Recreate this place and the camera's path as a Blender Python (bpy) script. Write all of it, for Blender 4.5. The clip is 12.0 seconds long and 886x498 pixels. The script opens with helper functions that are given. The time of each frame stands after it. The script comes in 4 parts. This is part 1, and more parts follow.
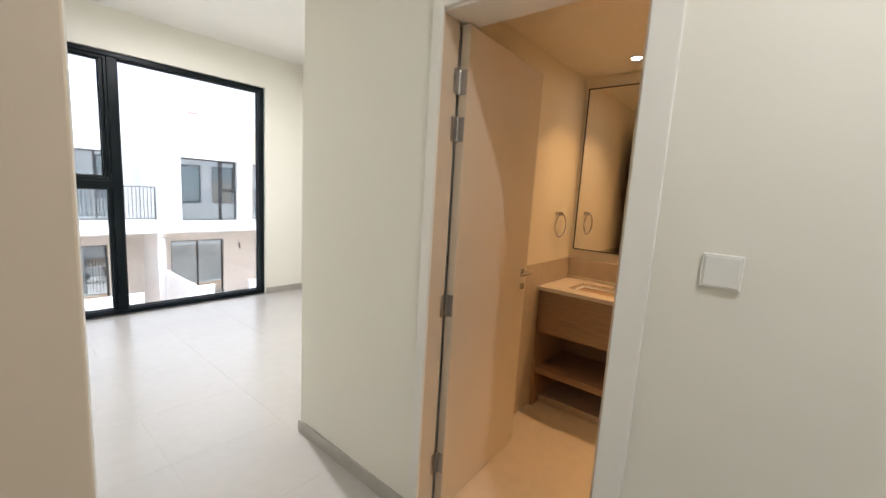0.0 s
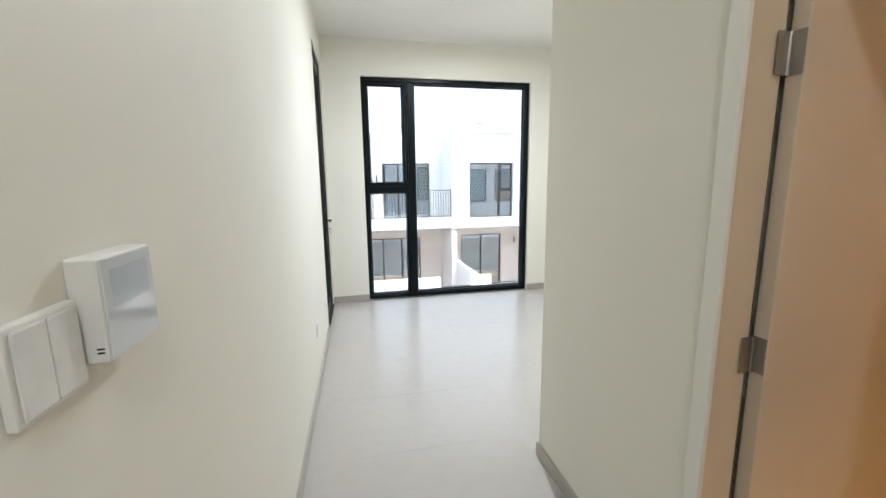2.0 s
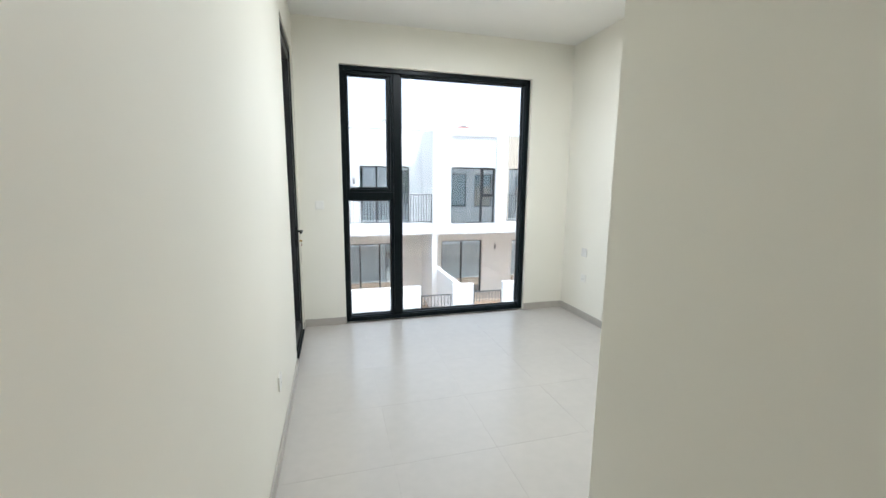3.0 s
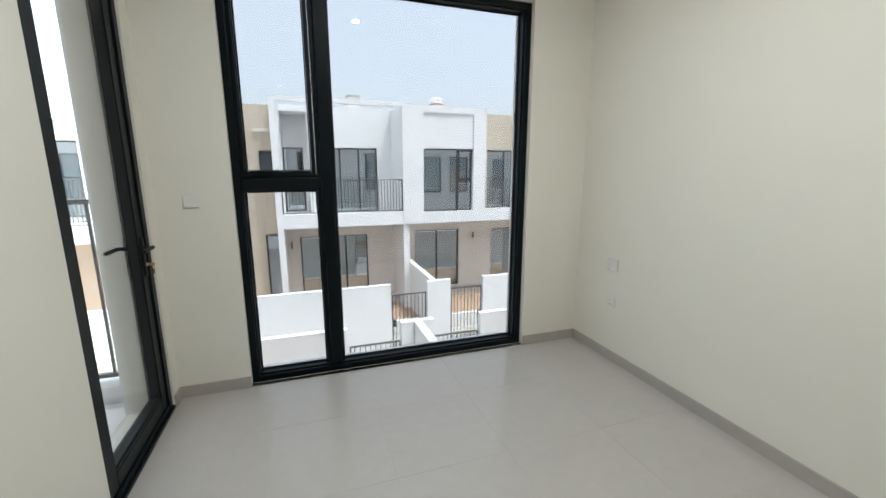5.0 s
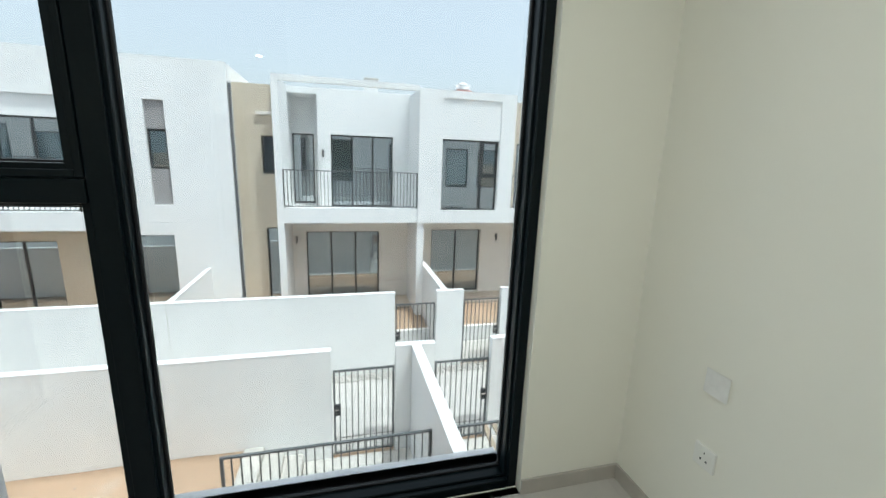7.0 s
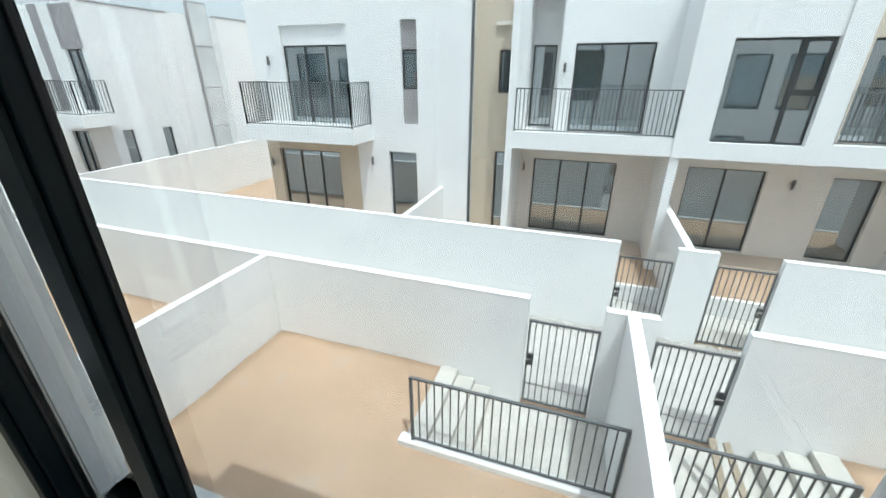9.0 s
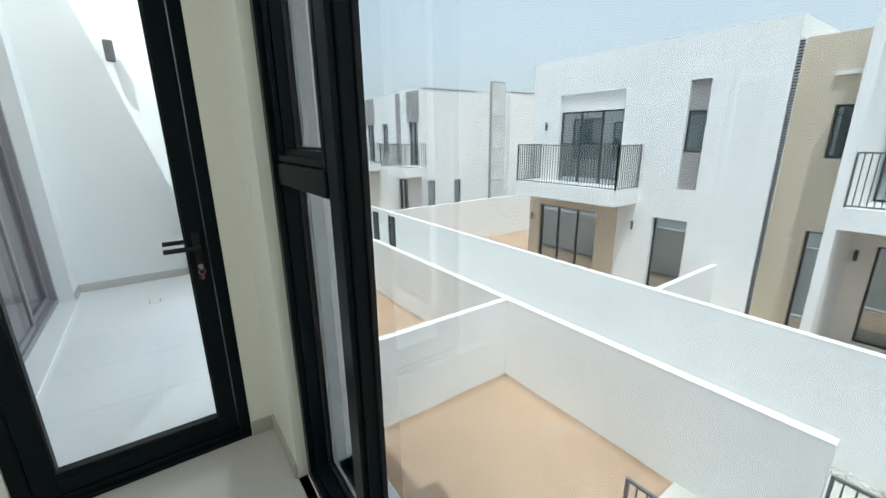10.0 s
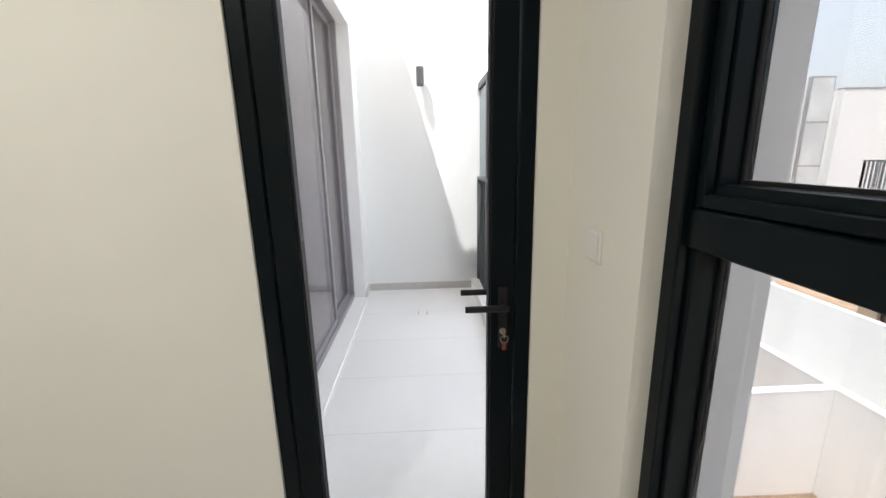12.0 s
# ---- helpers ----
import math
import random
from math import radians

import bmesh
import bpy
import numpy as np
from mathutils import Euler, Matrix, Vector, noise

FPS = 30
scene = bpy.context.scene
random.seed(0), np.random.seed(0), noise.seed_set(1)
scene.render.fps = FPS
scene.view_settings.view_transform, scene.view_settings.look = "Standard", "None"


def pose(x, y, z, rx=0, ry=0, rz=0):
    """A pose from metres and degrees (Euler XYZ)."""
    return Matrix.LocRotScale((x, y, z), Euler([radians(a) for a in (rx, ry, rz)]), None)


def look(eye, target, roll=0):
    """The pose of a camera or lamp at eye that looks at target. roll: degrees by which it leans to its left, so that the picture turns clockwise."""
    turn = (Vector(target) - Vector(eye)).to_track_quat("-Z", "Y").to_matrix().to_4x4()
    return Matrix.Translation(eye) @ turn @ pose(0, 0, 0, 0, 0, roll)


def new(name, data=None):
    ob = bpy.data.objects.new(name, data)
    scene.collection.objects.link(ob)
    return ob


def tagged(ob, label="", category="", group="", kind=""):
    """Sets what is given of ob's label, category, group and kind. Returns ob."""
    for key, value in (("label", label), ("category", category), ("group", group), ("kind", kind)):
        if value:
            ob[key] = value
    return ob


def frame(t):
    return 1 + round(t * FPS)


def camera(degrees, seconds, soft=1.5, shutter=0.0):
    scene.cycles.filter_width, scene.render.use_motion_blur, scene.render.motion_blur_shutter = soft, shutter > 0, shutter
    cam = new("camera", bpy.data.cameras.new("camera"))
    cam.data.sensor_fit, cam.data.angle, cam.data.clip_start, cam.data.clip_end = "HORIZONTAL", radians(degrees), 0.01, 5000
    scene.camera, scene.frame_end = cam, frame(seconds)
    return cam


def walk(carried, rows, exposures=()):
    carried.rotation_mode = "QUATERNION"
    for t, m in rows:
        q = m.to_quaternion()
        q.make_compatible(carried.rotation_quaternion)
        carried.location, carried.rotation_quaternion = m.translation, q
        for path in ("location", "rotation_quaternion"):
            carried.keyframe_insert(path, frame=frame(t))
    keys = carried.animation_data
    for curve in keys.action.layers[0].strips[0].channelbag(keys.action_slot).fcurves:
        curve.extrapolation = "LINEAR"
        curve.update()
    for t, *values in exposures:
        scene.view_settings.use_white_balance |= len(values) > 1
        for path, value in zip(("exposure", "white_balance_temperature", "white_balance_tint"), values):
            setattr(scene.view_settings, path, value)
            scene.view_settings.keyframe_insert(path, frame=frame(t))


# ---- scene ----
cam = camera(95.8, 12.0)
PATH = [
    (0, (0.014, 0.159, 1.517), (1.53, 1.434, 1.24), 3.4),
    (0.5, (0.093, 0.221, 1.503), (1.287, 1.79, 1.166), 3.3),
    (1, (0.199, 0.300, 1.514), (1.110, 2.040, 1.134), 1.5),
    (1.5, (0.307, 0.310, 1.495), (0.920, 2.173, 1.100), 0.3),
    (2, (0.336, 0.431, 1.493), (0.745, 2.360, 1.159), -0.7),
    (2.5, (0.299, 0.735, 1.533), (0.751, 2.659, 1.224), 0.0),
    (4.5, (0.7, 2.199, 1.484), (1.371, 4.043, 1.099), -0.0),
    (5, (0.877, 2.593, 1.499), (1.509, 4.449, 1.108), -0.0),
    (5.5, (1.115, 3.001, 1.523), (1.867, 4.817, 1.157), 0.3),
    (6, (1.403, 3.32, 1.543), (2.144, 5.147, 1.206), 0.2),
    (6.5, (1.61, 3.638, 1.549), (2.245, 5.505, 1.214), 1.0),
    (8.5, (2.035, 4.935, 1.462), (1.846, 6.742, 0.625), 1.5),
    (9, (2.035, 5.090, 1.504), (1.443, 6.822, 0.699), 0.1),
    (9.5, (2.066, 5.172, 1.525), (0.959, 6.705, 0.872), -0.6),
    (10, (2.065, 5.149, 1.522), (0.491, 6.259, 0.985), -0.7),
    (10.5, (1.948, 5.028, 1.53), (0.142, 5.754, 1.069), -0.5),
    (11, (1.788, 4.953, 1.534), (-0.136, 5.353, 1.167), -1.1),
    (11.5, (1.525, 5.016, 1.577), (-0.438, 5.194, 1.242), -1.8),
    (12, (1.245, 5.001, 1.549), (-0.701, 5.081, 1.096), -1.1),
]
walk(cam, [(t, look(eye, target, roll)) for t, eye, target, roll in PATH],
     [(0, 2.8, 5850, 12), (0.5, 2.6, 5800, 10), (1.5, 2.6, 5650, 9), (2.7, 2.52, 5600, 7), (4.3, 1.85, 5550, 6), (5.5, 1.72, 6000, 7), (6.0, 1.72, 5850, 0), (6.7, 1.72, 5750, -1), (8.3, 1.75, 5700, -1),
      (10.0, 1.6, 5650, -2), (11.0, 1.55, 5700, -2), (11.5, 1.72, 5950, 5), (12, 1.84, 6200, 11)])

# ---- world and light ----
SUN = Vector((0.25, -0.285, 1.0)).normalized()      # towards the sun
world = bpy.data.worlds.new("sky")
scene.world = world
world.use_nodes = True
wn = world.node_tree.nodes
sky = wn.new("ShaderNodeTexSky")
sky.sky_type = "NISHITA"
sky.sun_disc = False
sky.sun_elevation = math.asin(SUN.z)
sky.sun_rotation = math.atan2(SUN.x, SUN.y)
sky.dust_density = 7.0
sky.air_density = 1.0
wn["Background"].inputs["Strength"].default_value = 0.08
world.node_tree.links.new(sky.outputs[0], wn["Background"].inputs["Color"])
haze, both = wn.new("ShaderNodeBackground"), wn.new("ShaderNodeAddShader")     # even desert haze over the whole sky
haze.inputs["Color"].default_value, haze.inputs["Strength"].default_value = (0.60, 0.595, 0.58, 1), 1.0
world.node_tree.links.new(wn["Background"].outputs[0], both.inputs[0])
world.node_tree.links.new(haze.outputs[0], both.inputs[1])
world.node_tree.links.new(both.outputs[0], wn["World Output"].inputs["Surface"])
sun = new("sun", bpy.data.lights.new("sun", "SUN"))
sun.data.energy, sun.data.angle, sun.data.color = 2.4, radians(0.53), (1.0, 0.96, 0.9)
sun.matrix_world = look(SUN * 30, (0, 0, 0))


def lamp(x, y, z, watts, size, colour, spread=175):
    """The light of a recessed downlight, just under its lens."""
    ob = new("downlight_light", bpy.data.lights.new("downlight_light", "AREA"))
    ob.data.shape, ob.data.size, ob.data.energy, ob.data.color = "DISK", size, watts, colour
    ob.data.spread = radians(spread)
    ob.matrix_world = pose(x, y, z)
    return ob


# ---- materials ----
def material(name, colour, rough=0.6, metal=0.0, spec=0.5, grain=0.0, grain_size=40.0, stain=0.0, stain_size=1.5, bump=0.0, bump_size=150.0, ior=1.45, piece=0.0):
    m = bpy.data.materials.new(name)
    m.use_nodes = True
    nt = m.node_tree
    n, l = nt.nodes, nt.links
    b = n["Principled BSDF"]
    b.inputs["Roughness"].default_value, b.inputs["Metallic"].default_value = rough, metal
    b.inputs["Specular IOR Level"].default_value, b.inputs["IOR"].default_value = spec, ior
    b.inputs["Base Color"].default_value = (*colour, 1)
    co = n.new("ShaderNodeTexCoord")
    where = co.outputs["Object"]
    if piece:
        spot, plus = n.new("ShaderNodeObjectInfo"), n.new("ShaderNodeVectorMath")
        l.new(where, plus.inputs[0])
        l.new(spot.outputs["Location"], plus.inputs[1])
        where = plus.outputs[0]
    if grain or stain or piece:
        hsv = n.new("ShaderNodeHueSaturation")
        hsv.inputs["Color"].default_value = (*colour, 1)
        value = None
        for amount, size, detail in ((grain, grain_size, 6), (stain, stain_size, 4)):
            if not amount:
                continue
            t = n.new("ShaderNodeTexNoise")
            t.inputs["Scale"].default_value, t.inputs["Detail"].default_value = size, detail
            l.new(where, t.inputs["Vector"])
            r = n.new("ShaderNodeMapRange")
            r.inputs["From Min"].default_value, r.inputs["From Max"].default_value = 0.3, 0.7
            r.inputs["To Min"].default_value, r.inputs["To Max"].default_value = 1 - amount, 1 + amount
            l.new(t.outputs["Fac"], r.inputs["Value"])
            if value is None:
                value = r.outputs[0]
            else:
                mul = n.new("ShaderNodeMath")
                mul.operation = "MULTIPLY"
                l.new(value, mul.inputs[0])
                l.new(r.outputs[0], mul.inputs[1])
                value = mul.outputs[0]
        if piece:
            info = n.new("ShaderNodeObjectInfo")
            r = n.new("ShaderNodeMapRange")
            r.inputs["To Min"].default_value, r.inputs["To Max"].default_value = 1 - piece, 1 + piece
            l.new(info.outputs["Random"], r.inputs["Value"])
            if value is None:
                value = r.outputs[0]
            else:
                mul = n.new("ShaderNodeMath")
                mul.operation = "MULTIPLY"
                l.new(value, mul.inputs[0])
                l.new(r.outputs[0], mul.inputs[1])
                value = mul.outputs[0]
        l.new(value, hsv.inputs["Value"])
        l.new(hsv.outputs[0], b.inputs["Base Color"])
    if bump:
        t = n.new("ShaderNodeTexNoise")
        t.inputs["Scale"].default_value, t.inputs["Detail"].default_value = bump_size, 5
        l.new(where, t.inputs["Vector"])
        bp = n.new("ShaderNodeBump")
        bp.inputs["Strength"].default_value, bp.inputs["Distance"].default_value = bump, 0.003
        l.new(t.outputs["Fac"], bp.inputs["Height"])
        l.new(bp.outputs[0], b.inputs["Normal"])
    return m


def wood(name, light, dark, scale):
    m = material(name, light, 0.45)
    n, l = m.node_tree.nodes, m.node_tree.links
    co, mp, t, ramp = n.new("ShaderNodeTexCoord"), n.new("ShaderNodeMapping"), n.new("ShaderNodeTexNoise"), n.new("ShaderNodeValToRGB")
    mp.inputs["Scale"].default_value = scale
    t.inputs["Scale"].default_value, t.inputs["Detail"].default_value, t.inputs["Distortion"].default_value = 6, 8, 0.6
    ramp.color_ramp.elements[0].position, ramp.color_ramp.elements[0].color = 0.35, (*dark, 1)
    ramp.color_ramp.elements[1].position, ramp.color_ramp.elements[1].color = 0.65, (*light, 1)
    l.new(co.outputs["Object"], mp.inputs["Vector"])
    l.new(mp.outputs[0], t.inputs["Vector"])
    l.new(t.outputs["Fac"], ramp.inputs["Fac"])
    l.new(ramp.outputs[0], n["Principled BSDF"].inputs["Base Color"])
    return m


def glass_pane(name, tint, gloss):
    """A thin pane: clear straight through, with a mirror gloss by Fresnel."""
    m = bpy.data.materials.new(name)
    m.use_nodes = True
    n, l = m.node_tree.nodes, m.node_tree.links
    n.remove(n["Principled BSDF"])
    tr, gl, lw, pw, sc, mx = (n.new("ShaderNode" + k) for k in ("BsdfTransparent", "BsdfGlossy", "LayerWeight", "Math", "Math", "MixShader"))
    tr.inputs["Color"].default_value = (*tint, 1)
    gl.inputs["Roughness"].default_value = 0.0
    lw.inputs["Blend"].default_value = 0.5
    pw.operation, pw.inputs[1].default_value = "POWER", 4.5
    sc.operation, sc.inputs[1].default_value, sc.inputs[2].default_value = "MULTIPLY_ADD", 0.8, gloss
    l.new(lw.outputs["Facing"], pw.inputs[0])
    l.new(pw.outputs[0], sc.inputs[0])
    l.new(sc.outputs[0], mx.inputs[0])
    l.new(tr.outputs[0], mx.inputs[1])
    l.new(gl.outputs[0], mx.inputs[2])
    l.new(mx.outputs[0], n["Material Output"].inputs["Surface"])
    return m


def glowing(name, colour, strength):
    m = material(name, colour, 0.5)
    b = m.node_tree.nodes["Principled BSDF"]
    b.inputs["Emission Color"].default_value, b.inputs["Emission Strength"].default_value = (*colour, 1), strength
    return m


PAINT = material("cream_wall_paint", (0.80, 0.776, 0.69), 0.55, stain=0.02, stain_size=1.1, bump=0.02, bump_size=500)
CEILING = material("white_ceiling_paint", (0.82, 0.81, 0.77), 0.7, stain=0.02, bump=0.05)
BATHPAINT = material("warm_bathroom_paint", (0.78, 0.70, 0.56), 0.55, stain=0.02, bump=0.06)
TILE = material("grey_porcelain_tile", (0.49, 0.464, 0.427), 0.22, grain=0.02, grain_size=14, stain=0.018, stain_size=2.0, bump=0.02, bump_size=60, piece=0.008)
GROUT = material("grey_grout", (0.48, 0.454, 0.418), 0.28, grain=0.03)
SKIRT = material("grey_tile_skirting", (0.43, 0.40, 0.36), 0.35, grain=0.04, grain_size=14, stain=0.03)
BALTILE = material("pale_balcony_tile", (0.79, 0.78, 0.76), 0.45, grain=0.04, grain_size=16, stain=0.05, stain_size=1.2, bump=0.04, piece=0.015)
BALGROUT = material("pale_balcony_grout", (0.66, 0.65, 0.63), 0.6, grain=0.04)
BALSKIRT = material("grey_balcony_skirting", (0.52, 0.50, 0.47), 0.45, grain=0.04, grain_size=14)
SLIDERALU = material("grey_mauve_aluminium", (0.22, 0.205, 0.225), 0.35, grain=0.04)
ALU = material("black_powder_coated_aluminium", (0.003, 0.006, 0.0075), 0.33, spec=0.17, grain=0.06, grain_size=90, bump=0.05, bump_size=400)
GASKET = material("black_rubber", (0.006, 0.006, 0.007), 0.6)
DARKALU = material("dark_grey_aluminium", (0.03, 0.033, 0.037), 0.4, grain=0.05)
RAILING = material("mid_grey_painted_steel", (0.12, 0.128, 0.134), 0.45, grain=0.05)
STUCCO = material("white_render", (0.83, 0.835, 0.825), 0.85, grain=0.015, grain_size=25, stain=0.03, stain_size=0.6, bump=0.012, bump_size=120)
BEIGE = material("beige_render", (0.60, 0.525, 0.42), 0.85, grain=0.02, grain_size=25, stain=0.04, stain_size=0.6, bump=0.25, bump_size=120)
PALEBEIGE = material("pale_beige_render", (0.80, 0.765, 0.71), 0.85, grain=0.02, grain_size=25, stain=0.04, stain_size=0.6, bump=0.25, bump_size=120)
GREYREND = material("grey_render", (0.33, 0.32, 0.32), 0.85, grain=0.02, stain=0.04, bump=0.2)
COPING = material("white_coping_paint", (0.84, 0.84, 0.83), 0.7, grain=0.03, grain_size=12, stain=0.03)
SAND = material("orange_sand", (0.47, 0.335, 0.23), 0.95, grain=0.07, grain_size=9, stain=0.09, stain_size=0.55, bump=0.5, bump_size=45)
def patched(m, pale, size, low, high, amount):
    """Lays faint pale patches over a material's colour."""
    n, l = m.node_tree.nodes, m.node_tree.links
    b = n["Principled BSDF"]
    was = b.inputs["Base Color"].links[0].from_socket
    co, t, r, mx = n.new("ShaderNodeTexCoord"), n.new("ShaderNodeTexNoise"), n.new("ShaderNodeMapRange"), n.new("ShaderNodeMix")
    mx.data_type = "RGBA"
    t.inputs["Scale"].default_value, t.inputs["Detail"].default_value, t.inputs["Roughness"].default_value = size, 8, 0.65
    r.inputs["From Min"].default_value, r.inputs["From Max"].default_value, r.inputs["To Max"].default_value = low, high, amount
    l.new(co.outputs["Object"], t.inputs["Vector"])
    l.new(t.outputs["Fac"], r.inputs["Value"])
    l.new(r.outputs[0], mx.inputs["Factor"])
    l.new(was, mx.inputs[6])
    mx.inputs[7].default_value = (*pale, 1)
    l.new(mx.outputs[2], b.inputs["Base Color"])


patched(SAND, (0.60, 0.53, 0.45), 1.1, 0.56, 0.72, 0.75)
patched(SAND, (0.30, 0.20, 0.12), 5.0, 0.60, 0.75, 0.4)
LAMPGREY = material("grey_lamp_metal", (0.09, 0.09, 0.092), 0.45, grain=0.05)
TERRACE = material("pinkish_terrace_paving", (0.60, 0.51, 0.42), 0.85, grain=0.05, grain_size=10, stain=0.06, bump=0.2)
CONCRETE = material("pale_concrete", (0.56, 0.54, 0.50), 0.85, grain=0.06, grain_size=10, stain=0.08, stain_size=1.4, bump=0.25, piece=0.05)
PAVER = material("pale_grey_paver", (0.52, 0.50, 0.47), 0.85, grain=0.05, grain_size=10, stain=0.05, bump=0.2, piece=0.06)
GRAVEL = material("white_gravel", (0.66, 0.64, 0.60), 0.9, piece=0.1, grain=0.1, grain_size=30)
FARGLASS = material("tinted_window_glass", (0.022, 0.045, 0.058), 0.02, spec=1.0, ior=2.6)
FARGLASS.node_tree.nodes["Principled BSDF"].inputs["Specular Tint"].default_value = (0.91, 0.97, 1.0, 1)
GLASS = glass_pane("clear_glass", (0.98, 0.99, 0.988), 0.04)
# tint dims the view outdoors, standing in for a darker exposure there
DIMGLASS = glass_pane("view_dimming_window_glass", (0.568, 0.575, 0.578), 0.035)
SLIDERGLASS = glass_pane("tinted_sliding_glass", (0.82, 0.79, 0.84), 0.10)
CHROME = material("brushed_chrome", (0.62, 0.60, 0.57), 0.22, 1.0)
STEEL = material("satin_steel_hinge", (0.42, 0.39, 0.36), 0.35, 1.0, grain=0.05)
DOORPAINT = material("greige_door_laminate", (0.64, 0.535, 0.405), 0.4, stain=0.015, bump=0.02)
CASING = material("white_casing_lacquer", (0.80, 0.78, 0.72), 0.35, stain=0.015)
PLASTIC = material("white_switch_plastic", (0.78, 0.765, 0.715), 0.3)
FILMED = material("milky_protective_film", (0.74, 0.73, 0.70), 0.12, grain=0.06, grain_size=30)
# pale, uneven colour painted in for what the stair glass reflects
REFLECTGLAZING = material("glazing_painted_reflection", (0.66, 0.68, 0.68), 0.12, stain=0.15, stain_size=1.3)
SCREEN = material("glossy_white_screen", (0.62, 0.64, 0.66), 0.06, spec=0.8)
OAK = wood("oak_veneer", (0.32, 0.205, 0.115), (0.235, 0.145, 0.078), (18, 1.2, 18))
STONE = material("beige_stone_top", (0.66, 0.57, 0.45), 0.25, grain=0.05, grain_size=60, stain=0.03)
SPLASH = material("beige_stone_tile", (0.46, 0.37, 0.28), 0.35, grain=0.05, grain_size=20, stain=0.04)
BATHTILE = material("warm_beige_floor_tile", (0.56, 0.46, 0.35), 0.3, grain=0.04, grain_size=14, stain=0.03)
CERAMIC = material("white_ceramic", (0.85, 0.83, 0.79), 0.1)
MIRROR = material("mirror_silver", (0.9, 0.9, 0.88), 0.01, 1.0)
BRASS = material("worn_brass", (0.55, 0.38, 0.16), 0.35, 1.0)
FADED = material("faded_red_paint", (0.55, 0.22, 0.2), 0.6, stain=0.1)
RED = material("red_plastic", (0.22, 0.045, 0.035), 0.5)
LENS = glowing("lit_downlight_lens", (1.0, 0.86, 0.64), 9.0)
LENSWHITE = glowing("lit_white_downlight_lens", (1.0, 0.95, 0.86), 6.0)
INNER = material("neighbour_room_plaster", (0.62, 0.59, 0.58), 0.8, stain=0.05)


# ---- building helpers ----
def part(name, bm, mat, parent=None, label=""):
    me = bpy.data.meshes.new(name)
    bm.to_mesh(me)
    bm.free()
    me.materials.append(mat)
    ob = new(name, me)
    if parent is not None:
        ob.parent = parent
    if label:
        ob["label"] = label
    return ob


def box(x0, x1, y0, y1, z0, z1, bevel=0.0, bm=None):
    """A block, with softened edges where bevel is given, added to bm."""
    bm = bm or bmesh.new()
    made = bmesh.ops.create_cube(bm, size=1.0, matrix=Matrix.LocRotScale(((x0 + x1) / 2, (y0 + y1) / 2, (z0 + z1) / 2), None, (abs(x1 - x0), abs(y1 - y0), abs(z1 - z0))))
    if bevel:
        edges = {e for v in made["verts"] for e in v.link_edges}
        bmesh.ops.bevel(bm, geom=list(edges), offset=bevel, segments=2, affect="EDGES", profile=0.5)
    return bm


def rod(a, b, radius, bm=None, sides=12, end=None):
    bm = bm or bmesh.new()
    a, b = Vector(a), Vector(b)
    turn = (b - a).to_track_quat("Z", "Y").to_matrix().to_4x4()
    bmesh.ops.create_cone(bm, cap_ends=True, segments=sides, radius1=radius, radius2=radius if end is None else end, depth=(b - a).length,
                          matrix=Matrix.Translation((a + b) / 2) @ turn)
    return bm


def torus(radius, thick, m, around=32, sides=10):
    """A closed round ring about m's z axis."""
    bm = bmesh.new()
    rows = []
    for k in range(around):
        a = k * math.tau / around
        rows.append([bm.verts.new(m @ Vector(((radius + thick * math.cos(b)) * math.cos(a), (radius + thick * math.cos(b)) * math.sin(a), thick * math.sin(b))))
                     for b in (i * math.tau / sides for i in range(sides))])
    for k in range(around):
        for i in range(sides):
            bm.faces.new((rows[k][i], rows[(k + 1) % around][i], rows[(k + 1) % around][(i + 1) % sides], rows[k][(i + 1) % sides]))
    bmesh.ops.recalc_face_normals(bm, faces=bm.faces)
    for f in bm.faces:
        f.smooth = True
    return bm


def slab(axis, a0, a1, u0, u1, z0, z1, holes=()):
    """A wall across an axis, from a0 to a1, along u and z, with rectangular holes (u0, u1, z0, z1) right through it."""
    us = sorted({u0, u1, *(h[0] for h in holes), *(h[1] for h in holes)})
    zs = sorted({z0, z1, *(h[2] for h in holes), *(h[3] for h in holes)})
    us, zs = [u for u in us if u0 <= u <= u1], [z for z in zs if z0 <= z <= z1]
    full = {(i, j) for i in range(len(us) - 1) for j in range(len(zs) - 1)
            if not any(h[0] < (us[i] + us[i + 1]) / 2 < h[1] and h[2] < (zs[j] + zs[j + 1]) / 2 < h[3] for h in holes)}
    bm, made = bmesh.new(), {}

    def v(s, i, j):
        if (s, i, j) not in made:
            a = (a0, a1)[s]
            made[s, i, j] = bm.verts.new((a, us[i], zs[j]) if axis == "x" else (us[i], a, zs[j]) if axis == "y" else (us[i], zs[j], a))
        return made[s, i, j]

    for i, j in full:
        bm.faces.new((v(0, i, j), v(0, i + 1, j), v(0, i + 1, j + 1), v(0, i, j + 1)))
        bm.faces.new((v(1, i, j), v(1, i, j + 1), v(1, i + 1, j + 1), v(1, i + 1, j)))
        for di, dj, p, q in ((-1, 0, (i, j), (i, j + 1)), (1, 0, (i + 1, j + 1), (i + 1, j)), (0, -1, (i + 1, j), (i, j)), (0, 1, (i, j + 1), (i + 1, j + 1))):
            if (i + di, j + dj) not in full:
                bm.faces.new((v(0, *p), v(0, *q), v(1, *q), v(1, *p)))
    bmesh.ops.recalc_face_normals(bm, faces=bm.faces)
    return bm


def structure(name, bm, mat, label, category):
    return tagged(part(name, bm, mat), label, category, kind="structure")


